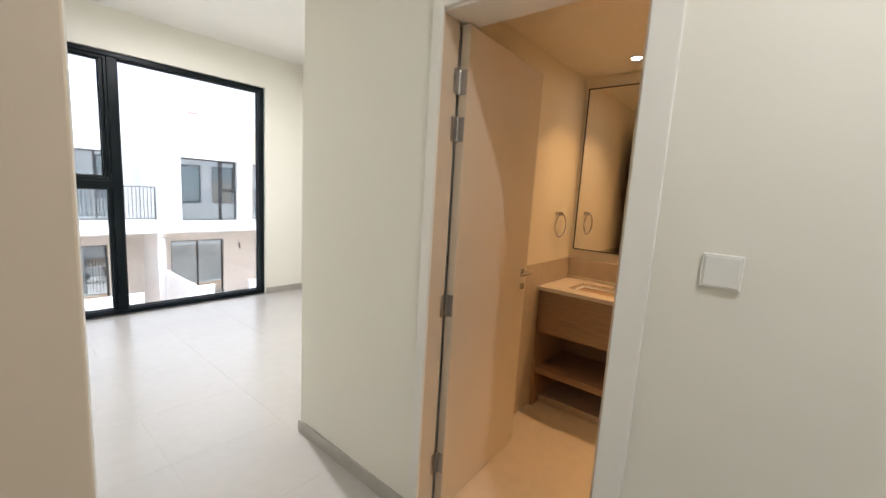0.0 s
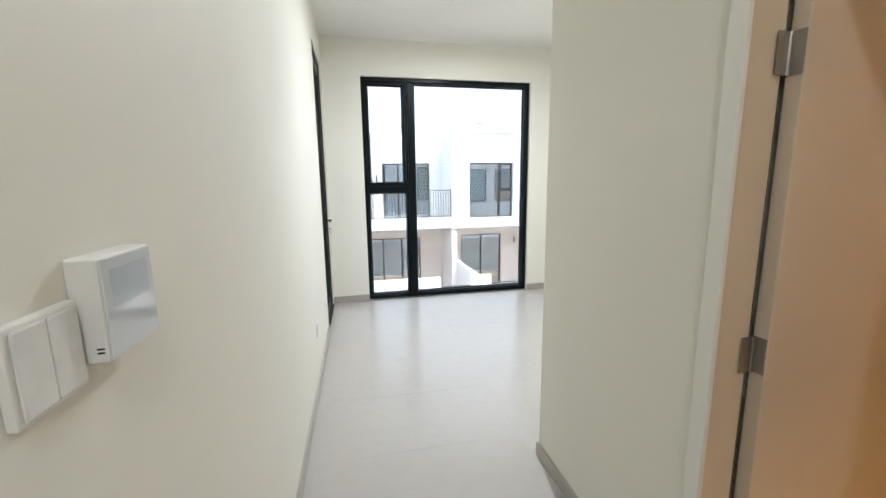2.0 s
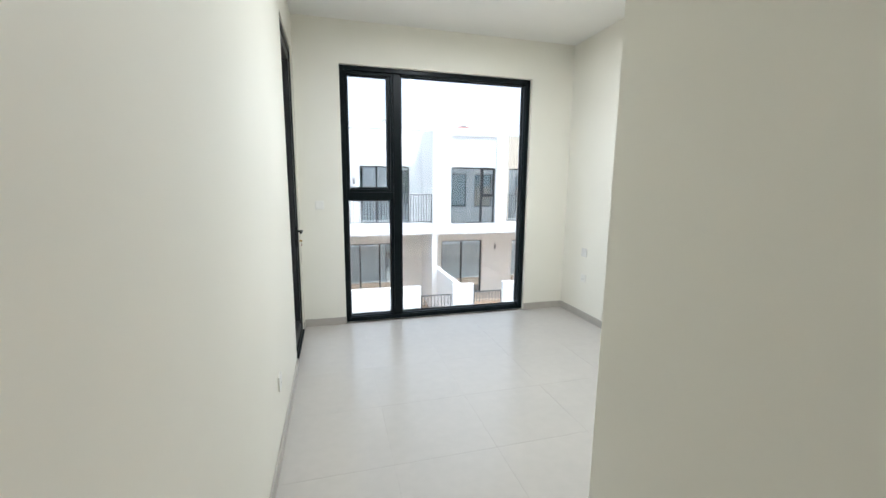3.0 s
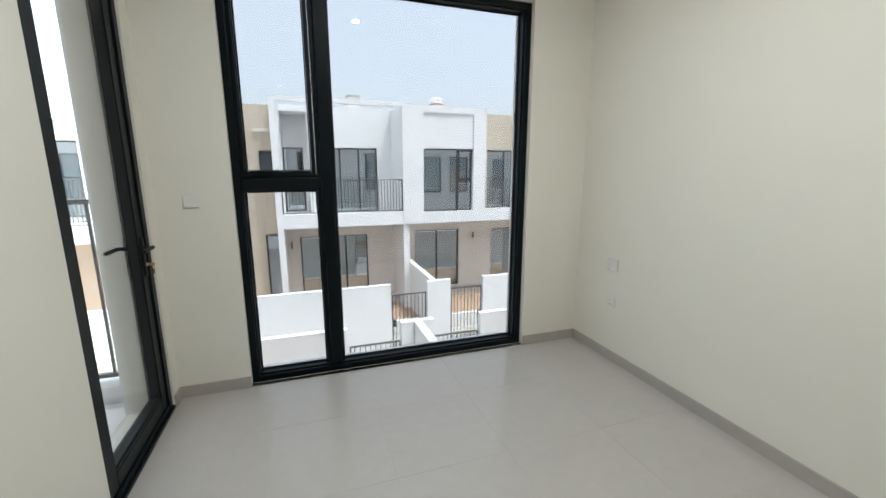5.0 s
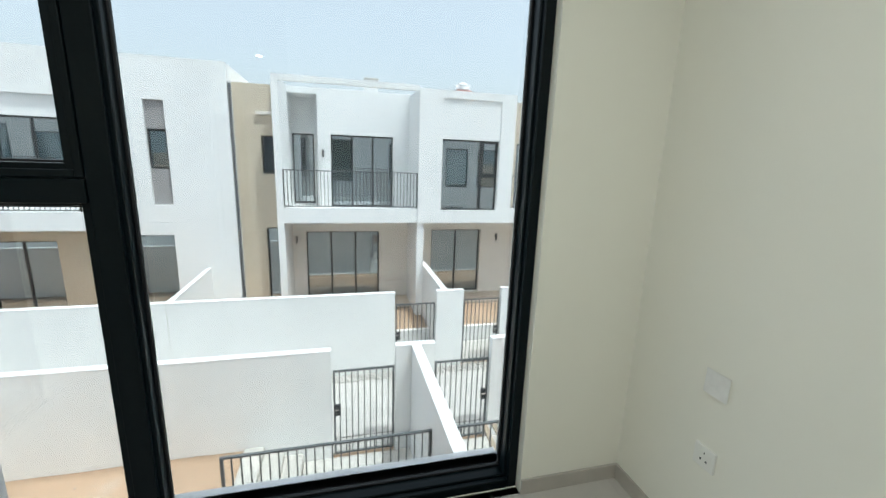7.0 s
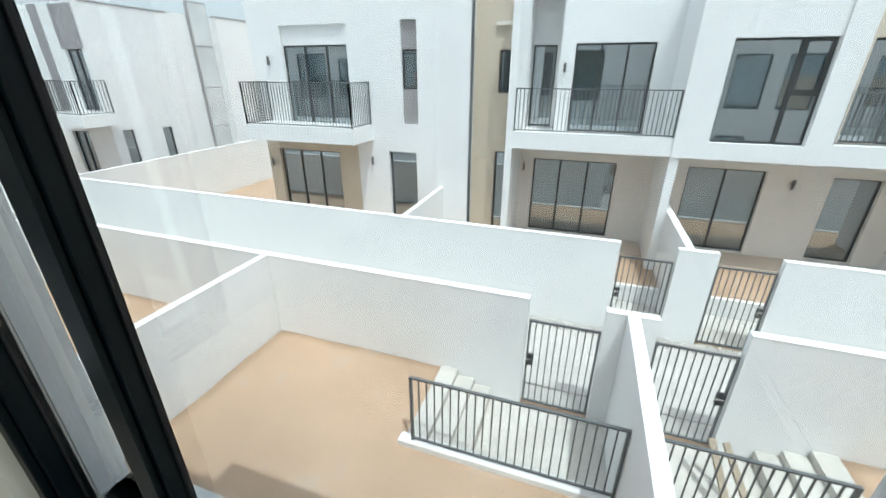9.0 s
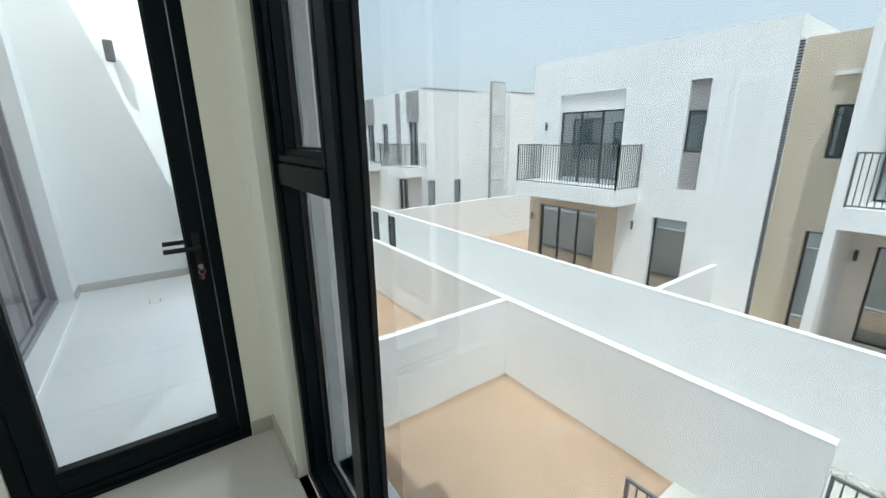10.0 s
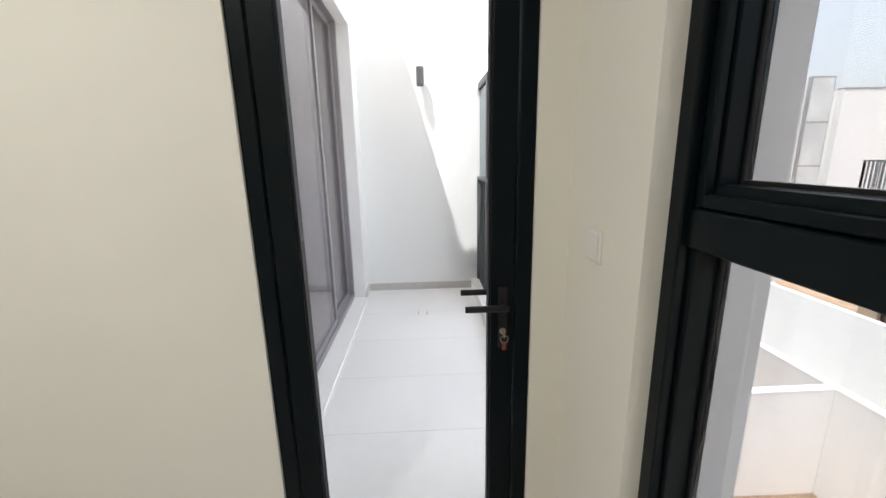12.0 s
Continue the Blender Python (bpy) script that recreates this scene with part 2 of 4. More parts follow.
def thing(name, place, label, category, group="", kind="", turn=0):
    ob = new(name)
    ob.matrix_world = pose(*place, 0, 0, turn)
    ob.empty_display_size = 0.1
    return tagged(ob, label, category, group, kind)


# ---- the bedroom and hall ----
H = 3.13            # ceiling
RX = 3.105           # inner face of the room's far side wall
NX, NY = 1.25, 2.265  # the corner where the hall opens into the room
WX0, WX1, WZ = 0.437, 2.577, 2.72
BY0, BY1, BZ = 4.455, 5.345, 2.78
DY0, DY1, DZ = 0.505, 1.285, 2.22
EY0, EY1 = -0.40, 0.568

structure("wall_west", slab("x", -0.25, 0, -1.6, 5.46, -0.3, H, [(EY0, EY1, 0, 2.21), (BY0, BY1, 0, BZ)]), PAINT, "smooth cream painted wall of bedroom and hall", "wall")
structure("wall_north", slab("y", 5.46, 5.64, -0.25, RX + 0.25, -0.3, H, [(WX0, WX1, 0, WZ)]), PAINT, "cream painted window wall of the bedroom", "wall")
structure("wall_east", slab("x", RX, RX + 0.25, -1.6, 5.46, -0.3, H), PAINT, "plain cream painted side wall with two sockets", "wall")
structure("wall_hall", slab("x", NX, NX + 0.19, -1.6, NY, 0, H, [(DY0, DY1, 0, DZ)]), PAINT, "cream painted hall wall with bathroom doorway", "wall")
structure("wall_partition", box(NX + 0.19, RX, 1.45, NY, 0, H), PAINT, "cream painted partition between bathroom and bedroom", "wall")
structure("wall_south", box(-0.25, RX + 0.25, -1.85, -1.6, -0.3, H), PAINT, "plain cream painted end wall of the hall", "wall")
structure("wall_landing", box(-2.6, -2.4, -1.6, 2.0, -0.3, H), PAINT, "plain cream painted wall of the landing", "wall")
structure("wall_landing_end", box(-2.4, -0.25, 1.8, 2.0, -0.3, H), PAINT, "plain cream painted end wall of the landing", "wall")
structure("wall_landing_side", box(-2.6, -0.25, -1.85, -1.6, -0.3, H), PAINT, "plain cream painted wall of the landing", "wall")
structure("ceiling", box(-2.6, RX + 0.25, -1.85, 5.64, H, H + 0.3), CEILING, "flat white painted ceiling of the bedroom", "ceiling")
structure("ceiling_bathroom", box(NX + 0.19, RX, -1.6, 1.45, 2.43, 2.6), BATHPAINT, "low plaster ceiling of the bathroom", "ceiling")
floor = structure("floor", box(-0.25, RX + 0.25, -1.6, 5.5, -0.3, -0.0008), GROUT, "light grey matt porcelain tile floor", "floor")
structure("floor_landing", box(-2.6, -0.25, -1.6, 2.0, -0.3, 0.0), TILE, "light grey tiled landing floor", "floor")

for name, x0, x1, y0, y1 in (("baseboard_west", 0, 0.012, EY1 + 0.062, BY0 - 0.002), ("baseboard_west_end", 0, 0.012, BY1 + 0.002, 5.448), ("baseboard_north", 0, WX0 - 0.002, 5.448, 5.46),
                             ("baseboard_north_end", WX1 + 0.002, RX - 0.012, 5.448, 5.46), ("baseboard_east", RX - 0.012, RX, NY + 0.012, 5.46),
                             ("baseboard_hall", NX - 0.012, NX, DY1 + 0.024, NY + 0.012), ("baseboard_hall_end", NX - 0.012, NX, -1.6, DY0 - 0.085), ("baseboard_partition", NX, RX, NY, NY + 0.012)):
    structure(name, box(x0, x1, y0, y1, 0, 0.08, 0.002), SKIRT, "low grey tile skirting along the wall", "baseboard")

# ---- bedroom window: fixed pane, opening sash above a small fixed pane ----
def ring(axis, a0, a1, u0, u1, z0, z1, w, bevel=0.004):
    """A rectangular frame of four bars, w wide."""
    bm = bmesh.new()
    for p, q, r, s in ((u0, u0 + w, z0, z1), (u1 - w, u1, z0, z1), (u0 + w, u1 - w, z0, z0 + w), (u0 + w, u1 - w, z1 - w, z1)):
        if axis == "x":
            box(a0, a1, p, q, r, s, bevel, bm)
        else:
            box(p, q, a0, a1, r, s, bevel, bm)
    return bm


window = thing("window_1", (0, 0, 0), "tall black aluminium window with an opening top sash", "window", kind="structure")
part("window_frame", ring("y", 5.505, 5.53, WX0, WX1, 0.0, WZ, 0.045), ALU, window)
part("inner_frame", ring("y", 5.531, 5.615, WX0, WX1, 0.0, WZ, 0.056), ALU, window)
bm = box(0.988, 1.066, 5.528, 5.546, 0.046, WZ - 0.046, 0.003)
part("mullion", box(0.957, 1.080, 5.547, 5.606, 0.057, WZ - 0.057, 0.003, bm), ALU, window)
bm = box(WX0 + 0.046, 0.987, 5.520, 5.546, 1.362, 1.44, 0.004)
part("transom", box(WX0 + 0.057, 0.956, 5.547, 5.612, 1.352, 1.446, 0.003, bm), ALU, window)
part("sash", ring("y", 5.526, 5.545, WX0 + 0.048, 0.984, 1.444, WZ - 0.050, 0.024, 0.003), ALU, window)
bm = bmesh.new()
for x0, x1, z0, z1 in ((WX0 + 0.057, WX0 + 0.079, 1.450, WZ - 0.060), (0.927, 0.955, 1.450, WZ - 0.060), (WX0 + 0.079, 0.927, 1.450, 1.487), (WX0 + 0.079, 0.927, WZ - 0.082, WZ - 0.060)):
    box(x0, x1, 5.5475, 5.612, z0, z1, 0.002, bm)
part("inner_sash", bm, ALU, window)
part("glazing_bead", ring("y", 5.586, 5.598, WX0 + 0.0565, 0.957, 0.0565, 1.352, 0.010, 0.002), GASKET, window)
part("glazing_bead", ring("y", 5.588, 5.604, 1.0805, WX1 - 0.0565, 0.0565, WZ - 0.0565, 0.010, 0.002), GASKET, window)
part("glazing_bead", ring("y", 5.586, 5.598, WX0 + 0.0795, 0.9265, 1.4875, WZ - 0.0825, 0.008, 0.002), GASKET, window)
for x0, x1, y0, z0, z1 in ((WX0 + 0.0665, 0.947, 5.594, 0.0665, 1.342), (1.0905, WX1 - 0.0665, 5.600, 0.0665, WZ - 0.0665), (WX0 + 0.0875, 0.9185, 5.594, 1.4955, WZ - 0.0905)):
    pane = part("pane", box(x0, x1, y0, y0 + 0.008, z0, z1), DIMGLASS, window, "clear glass pane")
    pane.visible_shadow = False
part("sash_handle", box(0.955, 0.968, 5.514, 5.5255, 1.98, 2.07, 0.003), GASKET, window, "slim black sash handle")
tagged(part("window_sill", box(WX0, WX1, 5.642, 5.80, -0.06, -0.01, 0.004), COPING), "white painted outer window sill", "sill", kind="structure")

# ---- balcony door ----
door = thing("door_2", (0, 0, 0), "black aluminium glazed balcony door, closed, key in lock", "door", kind="structure")
part("door_frame", ring("x", -0.10, -0.012, BY0, BY1, 0.0, BZ, 0.052), ALU, door)
part("threshold", box(-0.12, 0.004, BY0 + 0.004, BY1 - 0.004, 0.0, 0.022, 0.003), ALU, door)
leaf = part("door_leaf", ring("x", -0.09, -0.022, BY0 + 0.056, BY1 - 0.056, 0.056, BZ - 0.056, 0.078), ALU, door)
part("kick_rail", box(-0.088, -0.024, BY0 + 0.134, BY1 - 0.134, 0.134, 0.15, 0.003), ALU, leaf)
part("gasket", ring("x", -0.07, -0.03, BY0 + 0.134, BY1 - 0.134, 0.15, BZ - 0.134, 0.008, 0.002), GASKET, leaf)
pane = part("pane", box(-0.062, -0.05, BY0 + 0.142, BY1 - 0.142, 0.158, BZ - 0.142), GLASS, leaf, "clear glass pane")
pane.visible_shadow = False
for side in (1, -1):
    x = -0.022 if side > 0 else -0.09
    bm = box(x, x + side * 0.012, 5.235, 5.265, 0.90, 1.12, 0.004)
    rod((x, 5.25, 1.06), (x + side * 0.055, 5.25, 1.06), 0.010, bm)
    rod((x + side * 0.05, 5.262, 1.06), (x + side * 0.05, 5.12, 1.06), 0.011, bm)
    part("door_handle", bm, GASKET, leaf, "black lever handle")
part("lock_cylinder", rod((-0.022, 5.25, 0.965), (-0.004, 5.25, 0.965), 0.011), STEEL, leaf)
key = thing("key", (0.0, 5.25, 0.955), "small brass key with red tag hanging from the lock", "key")
bm = box(-0.002, 0.016, -0.0015, 0.0015, 0.004, 0.016)
bmesh.ops.create_cone(bm, cap_ends=True, segments=16, radius1=0.011, radius2=0.011, depth=0.003, matrix=pose(0.02, 0, 0.01, 90, 0, 0))
part("bow", bm, BRASS, key)
bm = torus(0.013, 0.0012, pose(0.022, 0, -0.006, 90, 0, 90), 18, 6)
part("ring", bm, STEEL, key)
part("tag", box(0.018, 0.024, -0.006, 0.006, -0.045, -0.018, 0.002), RED, key, "small red tag")


# ---- switches, sockets, thermostat ----
def plate(name, place, normal, w, h, depth, label, category, mat=PLASTIC):
    """A wall plate whose back lies on the wall at place; normal is the turn about z in degrees (0: it faces +y)."""
    t = thing(name, place, label, category, turn=normal)
    part("backplate", box(-w / 2, w / 2, 0, depth, -h / 2, h / 2, 0.003), mat, t)
    return t


sw = plate("light_switch", (0, 0.906, 1.312), -90, 0.104, 0.104, 0.012, "white two-gang light switch under protective film", "switch")
part("rocker", box(-0.046, -0.001, 0.012, 0.016, -0.046, 0.046, 0.002), FILMED, sw)
part("rocker", box(0.001, 0.046, 0.012, 0.016, -0.046, 0.046, 0.002), FILMED, sw)
th = plate("thermostat", (0, 1.024, 1.344), -90, 0.122, 0.130, 0.034, "glossy white wall thermostat with screen", "thermostat")
part("face", box(-0.058, 0.058, 0.034, 0.037, -0.062, 0.062, 0.001), SCREEN, th)
part("display", box(-0.044, 0.044, 0.037, 0.0376, 0.0, 0.048), material("pale_lcd", (0.50, 0.55, 0.58), 0.08), th, "pale grey display")
for z in (-0.052, -0.047):
    part("vent_slot", box(0.061, 0.0613, 0.022, 0.030, z, z + 0.0022), GASKET, th)
for place, turn in (((0.20, 5.46, 1.305), 180), ((NX, 0.263, 1.36), 90)):
    s = plate("light_switch", place, turn, 0.088, 0.088, 0.010, "white single light switch flush on the wall", "switch")
    part("rocker", box(-0.038, 0.038, 0.010, 0.013, -0.038, 0.038, 0.002), PLASTIC, s)
for place, turn, two in (((RX, 5.025, 0.77), 90, False), ((RX, 5.02, 0.47), 90, True), ((0, 3.41, 0.40), -90, True)):
    s = plate("wall_socket", place, turn, 0.088, 0.088, 0.010, "white square power socket on the wall" if two else "white switch plate under loose film", "socket")
    if two:
        for u, z, wide in ((0, 0.018, 0.004), (-0.012, -0.012, 0.007), (0.012, -0.012, 0.007)):
            part("pin_hole", box(u - wide / 2, u + wide / 2, 0.0102, 0.0106, z - 0.004, z + 0.004), GASKET, s)
    else:
        part("film", box(-0.05, 0.046, 0.0115, 0.0125, -0.046, 0.05), FILMED, s)

# ---- entry doorway of the room ----
entry = thing("door_3", (0, 0, 0), "white lacquered entry door frame, seen from inside", "door frame", kind="structure")
for y0, y1 in ((EY1, EY1 + 0.06), (EY0 - 0.075, EY0)):
    part("casing", box(0.0, 0.066, y0 - 0.012 if y0 == EY1 else y0, y1 if y0 == EY1 else y1 + 0.012, 0, 2.285, 0.006), CASING, entry)
part("head_casing", box(0.0, 0.066, EY0 + 0.012, EY1 - 0.012, 2.2, 2.285, 0.003), CASING, entry)
for y0, y1 in ((EY1 - 0.03, EY1 - 0.012), (EY0 + 0.012, EY0 + 0.03)):
    part("jamb", box(-0.255, 0.062, y0, y1, 0, 2.19, 0.002), DOORPAINT, entry)
part("head", box(-0.255, 0.0, EY0 + 0.03, EY1 - 0.03, 2.17, 2.19), DOORPAINT, entry)

# ---- bathroom ----
structure("wall_bathroom_side", box(NX + 0.19, RX, 1.43, 1.45, 0, 2.43), BATHPAINT, "warm cream bathroom side wall", "wall")
structure("wall_bathroom_back", box(RX - 0.02, RX, -1.58, 1.43, 0, 2.43), BATHPAINT, "warm cream bathroom wall behind the vanity", "wall")
structure("wall_bathroom_end", box(NX + 0.19, RX - 0.02, -1.6, -1.58, 0, 2.43), BATHPAINT, "warm cream end wall of the bathroom", "wall")
structure("floor_bathroom", box(NX + 0.19, RX - 0.02, -1.58, 1.43, 0.001, 0.006), BATHTILE, "warm beige bathroom floor tile", "floor")
frame1 = thing("door_1", (0, 0, 0), "white lacquered bathroom door frame, door open", "door frame", kind="structure")
part("casing", box(NX - 0.016, NX, DY1 - 0.028, DY1 + 0.023, 0, DZ + 0.05, 0.003), CASING, frame1)
part("casing", box(NX - 0.016, NX, DY0 - 0.08, DY0 + 0.002, 0, DZ + 0.05, 0.003), CASING, frame1)
part("head_casing", box(NX - 0.016, NX, DY0 + 0.002, DY1 - 0.028, DZ - 0.002, DZ + 0.05, 0.003), CASING, frame1)
part("jamb", box(NX, NX + 0.105, DY1 - 0.02, DY1, 0, DZ - 0.012), DOORPAINT, frame1)
# black strip stands in for the deep shade of the hinge gap
part("gap_shade", box(NX + 0.106, NX + 0.128, DY1 - 0.004, DY1 - 0.0005, 0.007, DZ - 0.02), GASKET, frame1, "black strip painted in for the shade of the hinge gap")
part("jamb", box(NX, NX + 0.19, DY0, DY0 + 0.012, 0, DZ - 0.012), DOORPAINT, frame1)
part("head", box(NX, NX + 0.19, DY0, DY1, DZ - 0.012, DZ), CASING, frame1)
leaf = thing("bathroom_door", (1.368, 1.268, 0.012), "tall greige laminate bathroom door standing open", "door", turn=4.0)
part("door_leaf", box(0.006, 0.755, -0.042, 0.0, 0, DZ - 0.03, 0.003), DOORPAINT, leaf)
for z in (1.963, 1.773, 1.008, 0.24):
    bm = rod((0.0, -0.006, z - 0.05), (0.0, -0.006, z + 0.05), 0.006)
    box(0.0025, 0.005, -0.040, -0.004, z - 0.05, z + 0.05, 0.0008, bm)
    box(-0.040, -0.002, -0.0085, -0.006, z - 0.05, z + 0.05, 0.0008, bm)
    part("hinge", bm, STEEL, leaf, "satin steel butt hinge")
bm = box(0.675, 0.715, -0.050, -0.042, 1.06, 1.10, 0.002)
rod((0.695, -0.05, 1.08), (0.695, -0.095, 1.08), 0.009, bm)
rod((0.702, -0.09, 1.08), (0.585, -0.09, 1.08), 0.009, bm)
part("lever_handle", bm, CHROME, leaf, "chrome lever handle")
part("thumb_turn", box(0.678, 0.712, -0.056, -0.042, 0.98, 1.015, 0.003), CHROME, leaf)

van = thing("vanity_unit", (0, 0, 0), "oak veneer vanity unit with drawer and open shelf", "vanity")
part("side_panel", box(2.60, RX - 0.02, 1.393, 1.416, 0.006, 0.905, 0.002), OAK, van)
part("side_panel", box(2.60, RX - 0.02, 0.10, 0.122, 0.006, 0.905, 0.002), OAK, van)
part("drawer", box(2.585, 3.05, 0.126, 1.389, 0.60, 0.898, 0.003), OAK, van)
part("shelf", box(2.60, 3.07, 0.124, 1.391, 0.285, 0.33, 0.002), OAK, van)
part("back_panel", box(3.07, RX - 0.022, 0.122, 1.393, 0.06, 0.90), OAK, van)
tagged(part("plinth", box(2.70, RX - 0.02, 0.0, 1.416, 0.006, 0.06, 0.003), SPLASH), "beige tiled plinth under the vanity", "plinth", kind="structure")
top = thing("stone_counter", (0, 0, 0), "beige stone vanity top with undermounted white basin", "worktop")
part("slab", slab("z", 0.905, 0.93, 2.57, RX - 0.022, 0.08, 1.416, [(2.70, 2.98, 0.58, 1.25)]), STONE, top)
bm = bmesh.new()
b0 = [bm.verts.new(p) for p in ((2.70, 0.58, 0.904), (2.98, 0.58, 0.904), (2.98, 1.25, 0.904), (2.70, 1.25, 0.904))]
b1 = [bm.verts.new(p) for p in ((2.74, 0.63, 0.80), (2.94, 0.63, 0.80), (2.94, 1.20, 0.80), (2.74, 1.20, 0.80))]
for k in range(4):
    bm.faces.new((b0[k], b0[(k + 1) % 4], b1[(k + 1) % 4], b1[k]))
bm.faces.new(b1)
basin = part("basin", bm, CERAMIC, top, "white ceramic basin")
solid = basin.modifiers.new("thickness", "SOLIDIFY")
solid.thickness, solid.offset = 0.01, 1.0
tap = thing("basin_tap", (3.03, 0.97, 0.93), "chrome single-lever basin tap", "tap")
part("body", rod((0, 0, 0), (0, 0, 0.10), 0.024, end=0.021, sides=20), CHROME, tap)
part("spout", rod((0, 0, 0.07), (-0.12, 0, 0.085), 0.014), CHROME, tap)
part("lever", box(-0.10, 0.02, -0.009, 0.009, 0.106, 0.118, 0.003), CHROME, tap)
part("cap", rod((0, 0, 0.10), (0, 0, 0.112), 0.023, sides=20), CHROME, tap)
for b in (box(RX - 0.032, RX - 0.022, 0.08, 1.416, 0.932, 1.07, 0.002), box(1.80, RX - 0.022, 1.418, 1.428, 0.007, 1.07, 0.002)):
    tagged(part("splashback", b, SPLASH), "beige stone tile splashback round the vanity top", "splashback", kind="structure")
mir = thing("wall_mirror", (0, 0, 0), "large mirror in a thin dark frame above the vanity", "mirror")
part("frame", ring("x", RX - 0.04, RX - 0.022, 0.25, 1.395, 1.165, 2.37, 0.008, 0.001), DARKALU, mir)
part("glass", box(RX - 0.036, RX - 0.028, 0.258, 1.387, 1.173, 2.362), MIRROR, mir)
tr = thing("towel_ring", (2.80, 1.43, 1.44), "chrome towel ring on the bathroom wall", "towel ring")
part("mount", box(-0.03, 0.03, -0.03, 0.0, -0.014, 0.014, 0.003), CHROME, tr)
bm = torus(0.085, 0.006, pose(0, -0.035, -0.085, 90, 0, 0), 40, 10)
part("ring", bm, CHROME, tr)


for ob in (van, top, tap, mir, tr):
    ob.location.z -= 0.022


def downlight(x, y, z, lens, colour, watts, label):
    t = thing("downlight", (x, y, z), label, "light", group="ceiling downlights")
    k = 0.72 if colour == WARM else 1.0
    bm = bmesh.new()
    bmesh.ops.create_cone(bm, cap_ends=False, segments=32, radius1=0.052 * k, radius2=0.045 * k, depth=0.006, matrix=pose(0, 0, -0.003))
    solid = part("trim_ring", bm, PLASTIC, t)
    mod = solid.modifiers.new("thickness", "SOLIDIFY")
    mod.thickness = 0.004
    part("lens", rod((0, 0, -0.003), (0, 0, 0.0), 0.044 * k, sides=32), lens, t)
    lamp(x, y, z - 0.012, watts, 0.09 * k, colour, 100 if colour == WARM else 175)


WARM, NEUTRAL = (1.0, 0.59, 0.24), (1.0, 0.955, 0.89)
downlight(2.79, 1.0, 2.43, LENS, WARM, 0.55, "lit warm recessed downlight in the bathroom ceiling")
# these next two bathroom downlights are added out of view as fill light
downlight(2.79, 0.1, 2.43, LENS, WARM, 1.0, "lit warm recessed downlight in the bathroom ceiling")
downlight(1.95, -0.5, 2.43, LENS, WARM, 1.5, "lit warm recessed downlight in the bathroom ceiling")
downlight(1.535, 3.67, H, LENSWHITE, NEUTRAL, 10, "lit recessed downlight in the bedroom ceiling")
# unseen hall downlight, added only to brighten the hall walls
downlight(0.52, -0.45, H, LENSWHITE, NEUTRAL, 3.2, "added unseen downlight that brightens the hall")

# ---- our own house outside: balcony, front, roof ----
BX = -3.34          # balcony's end wall
structure("wall_balcony_end", box(BX - 0.2, BX, 3.2, 5.75, -3.82, 4.4), STUCCO, "white rendered end wall of the balcony", "wall")
structure("wall_balcony_back", slab("y", 4.04, 4.30, BX, -0.25, -3.82, 4.4, [(-3.05, -0.6, -0.004, 2.86)]), STUCCO, "white rendered balcony wall with sliding door", "wall")
structure("wall_front_lower", slab("y", 5.55, 5.75, BX, 3.37, -3.82, -0.3, [(-2.6, -0.6, -3.8, -1.2), (0.6, 2.4, -3.8, -1.2)]), STUCCO, "white rendered ground-floor front of our house", "wall")
structure("wall_front_lower_back", box(BX, 3.37, 5.2, 5.3, -3.82, -0.3), INNER, "dim room wall behind the ground-floor front", "wall")
structure("wall_front_skin", slab("y", 5.643, 5.755, -0.252, RX + 0.25, -0.3, 4.1, [(WX0, WX1, -0.01, WZ)]), STUCCO, "white rendered outer face round the window", "wall")
structure("wall_block_side", slab("x", -0.268, -0.25, 4.30, 5.642, 0.0, 4.1, [(BY0, BY1, 0, BZ)]), STUCCO, "white rendered outer face round the balcony door", "wall")
structure("roof_block", box(-0.25, RX + 0.25, -1.85, 5.64, H + 0.302, 4.1), STUCCO, "flat white rendered roof block above the bedroom", "roof")
structure("roof_rear", box(BX, -0.252, 2.0, 4.03, 3.2, 4.38), STUCCO, "flat white rendered roof over the next room", "roof")
structure("wall_next_room", box(BX, -0.27, 2.2, 2.3, 0, 3.2), INNER, "dim plaster wall of the neighbouring room", "wall")
structure("floor_next_room", box(BX, -0.27, 2.3, 4.035, -0.3, 0.0), TILE, "tiled floor of the neighbouring room", "floor")
balc = structure("floor_balcony", box(BX, -0.252, 4.30, 5.75, -0.30, -0.002), BALGROUT, "pale tiled balcony floor", "floor")
structure("balcony_kerb", box(BX, -0.27, 5.52, 5.70, -0.008, 0.12, 0.006), COPING, "low white kerb under the balcony railing", "kerb")
for name, x0, x1, y0, y1 in (("baseboard_balcony_end", BX, BX + 0.012, 4.312, 5.52), ("baseboard_balcony_corner", BX, -3.05, 4.30, 4.312), ("baseboard_balcony", -0.6, -0.27, 4.30, 4.312)):
    structure(name, box(x0, x1, y0, y1, -0.008, 0.085, 0.002), BALSKIRT, "grey tile skirting round the balcony", "baseboard")
structure("door_step", box(-3.05, -0.6, 4.04, 4.33, -0.008, 0.02, 0.003), BALTILE, "pale tiled step under the sliding door", "step")
slide = thing("door_4", (0, 0, 0), "grey framed sliding glass door to the balcony, closed", "sliding door", kind="structure")
part("door_frame", ring("y", 4.08, 4.18, -3.05, -0.6, 0.022, 2.86, 0.05), SLIDERALU, slide)
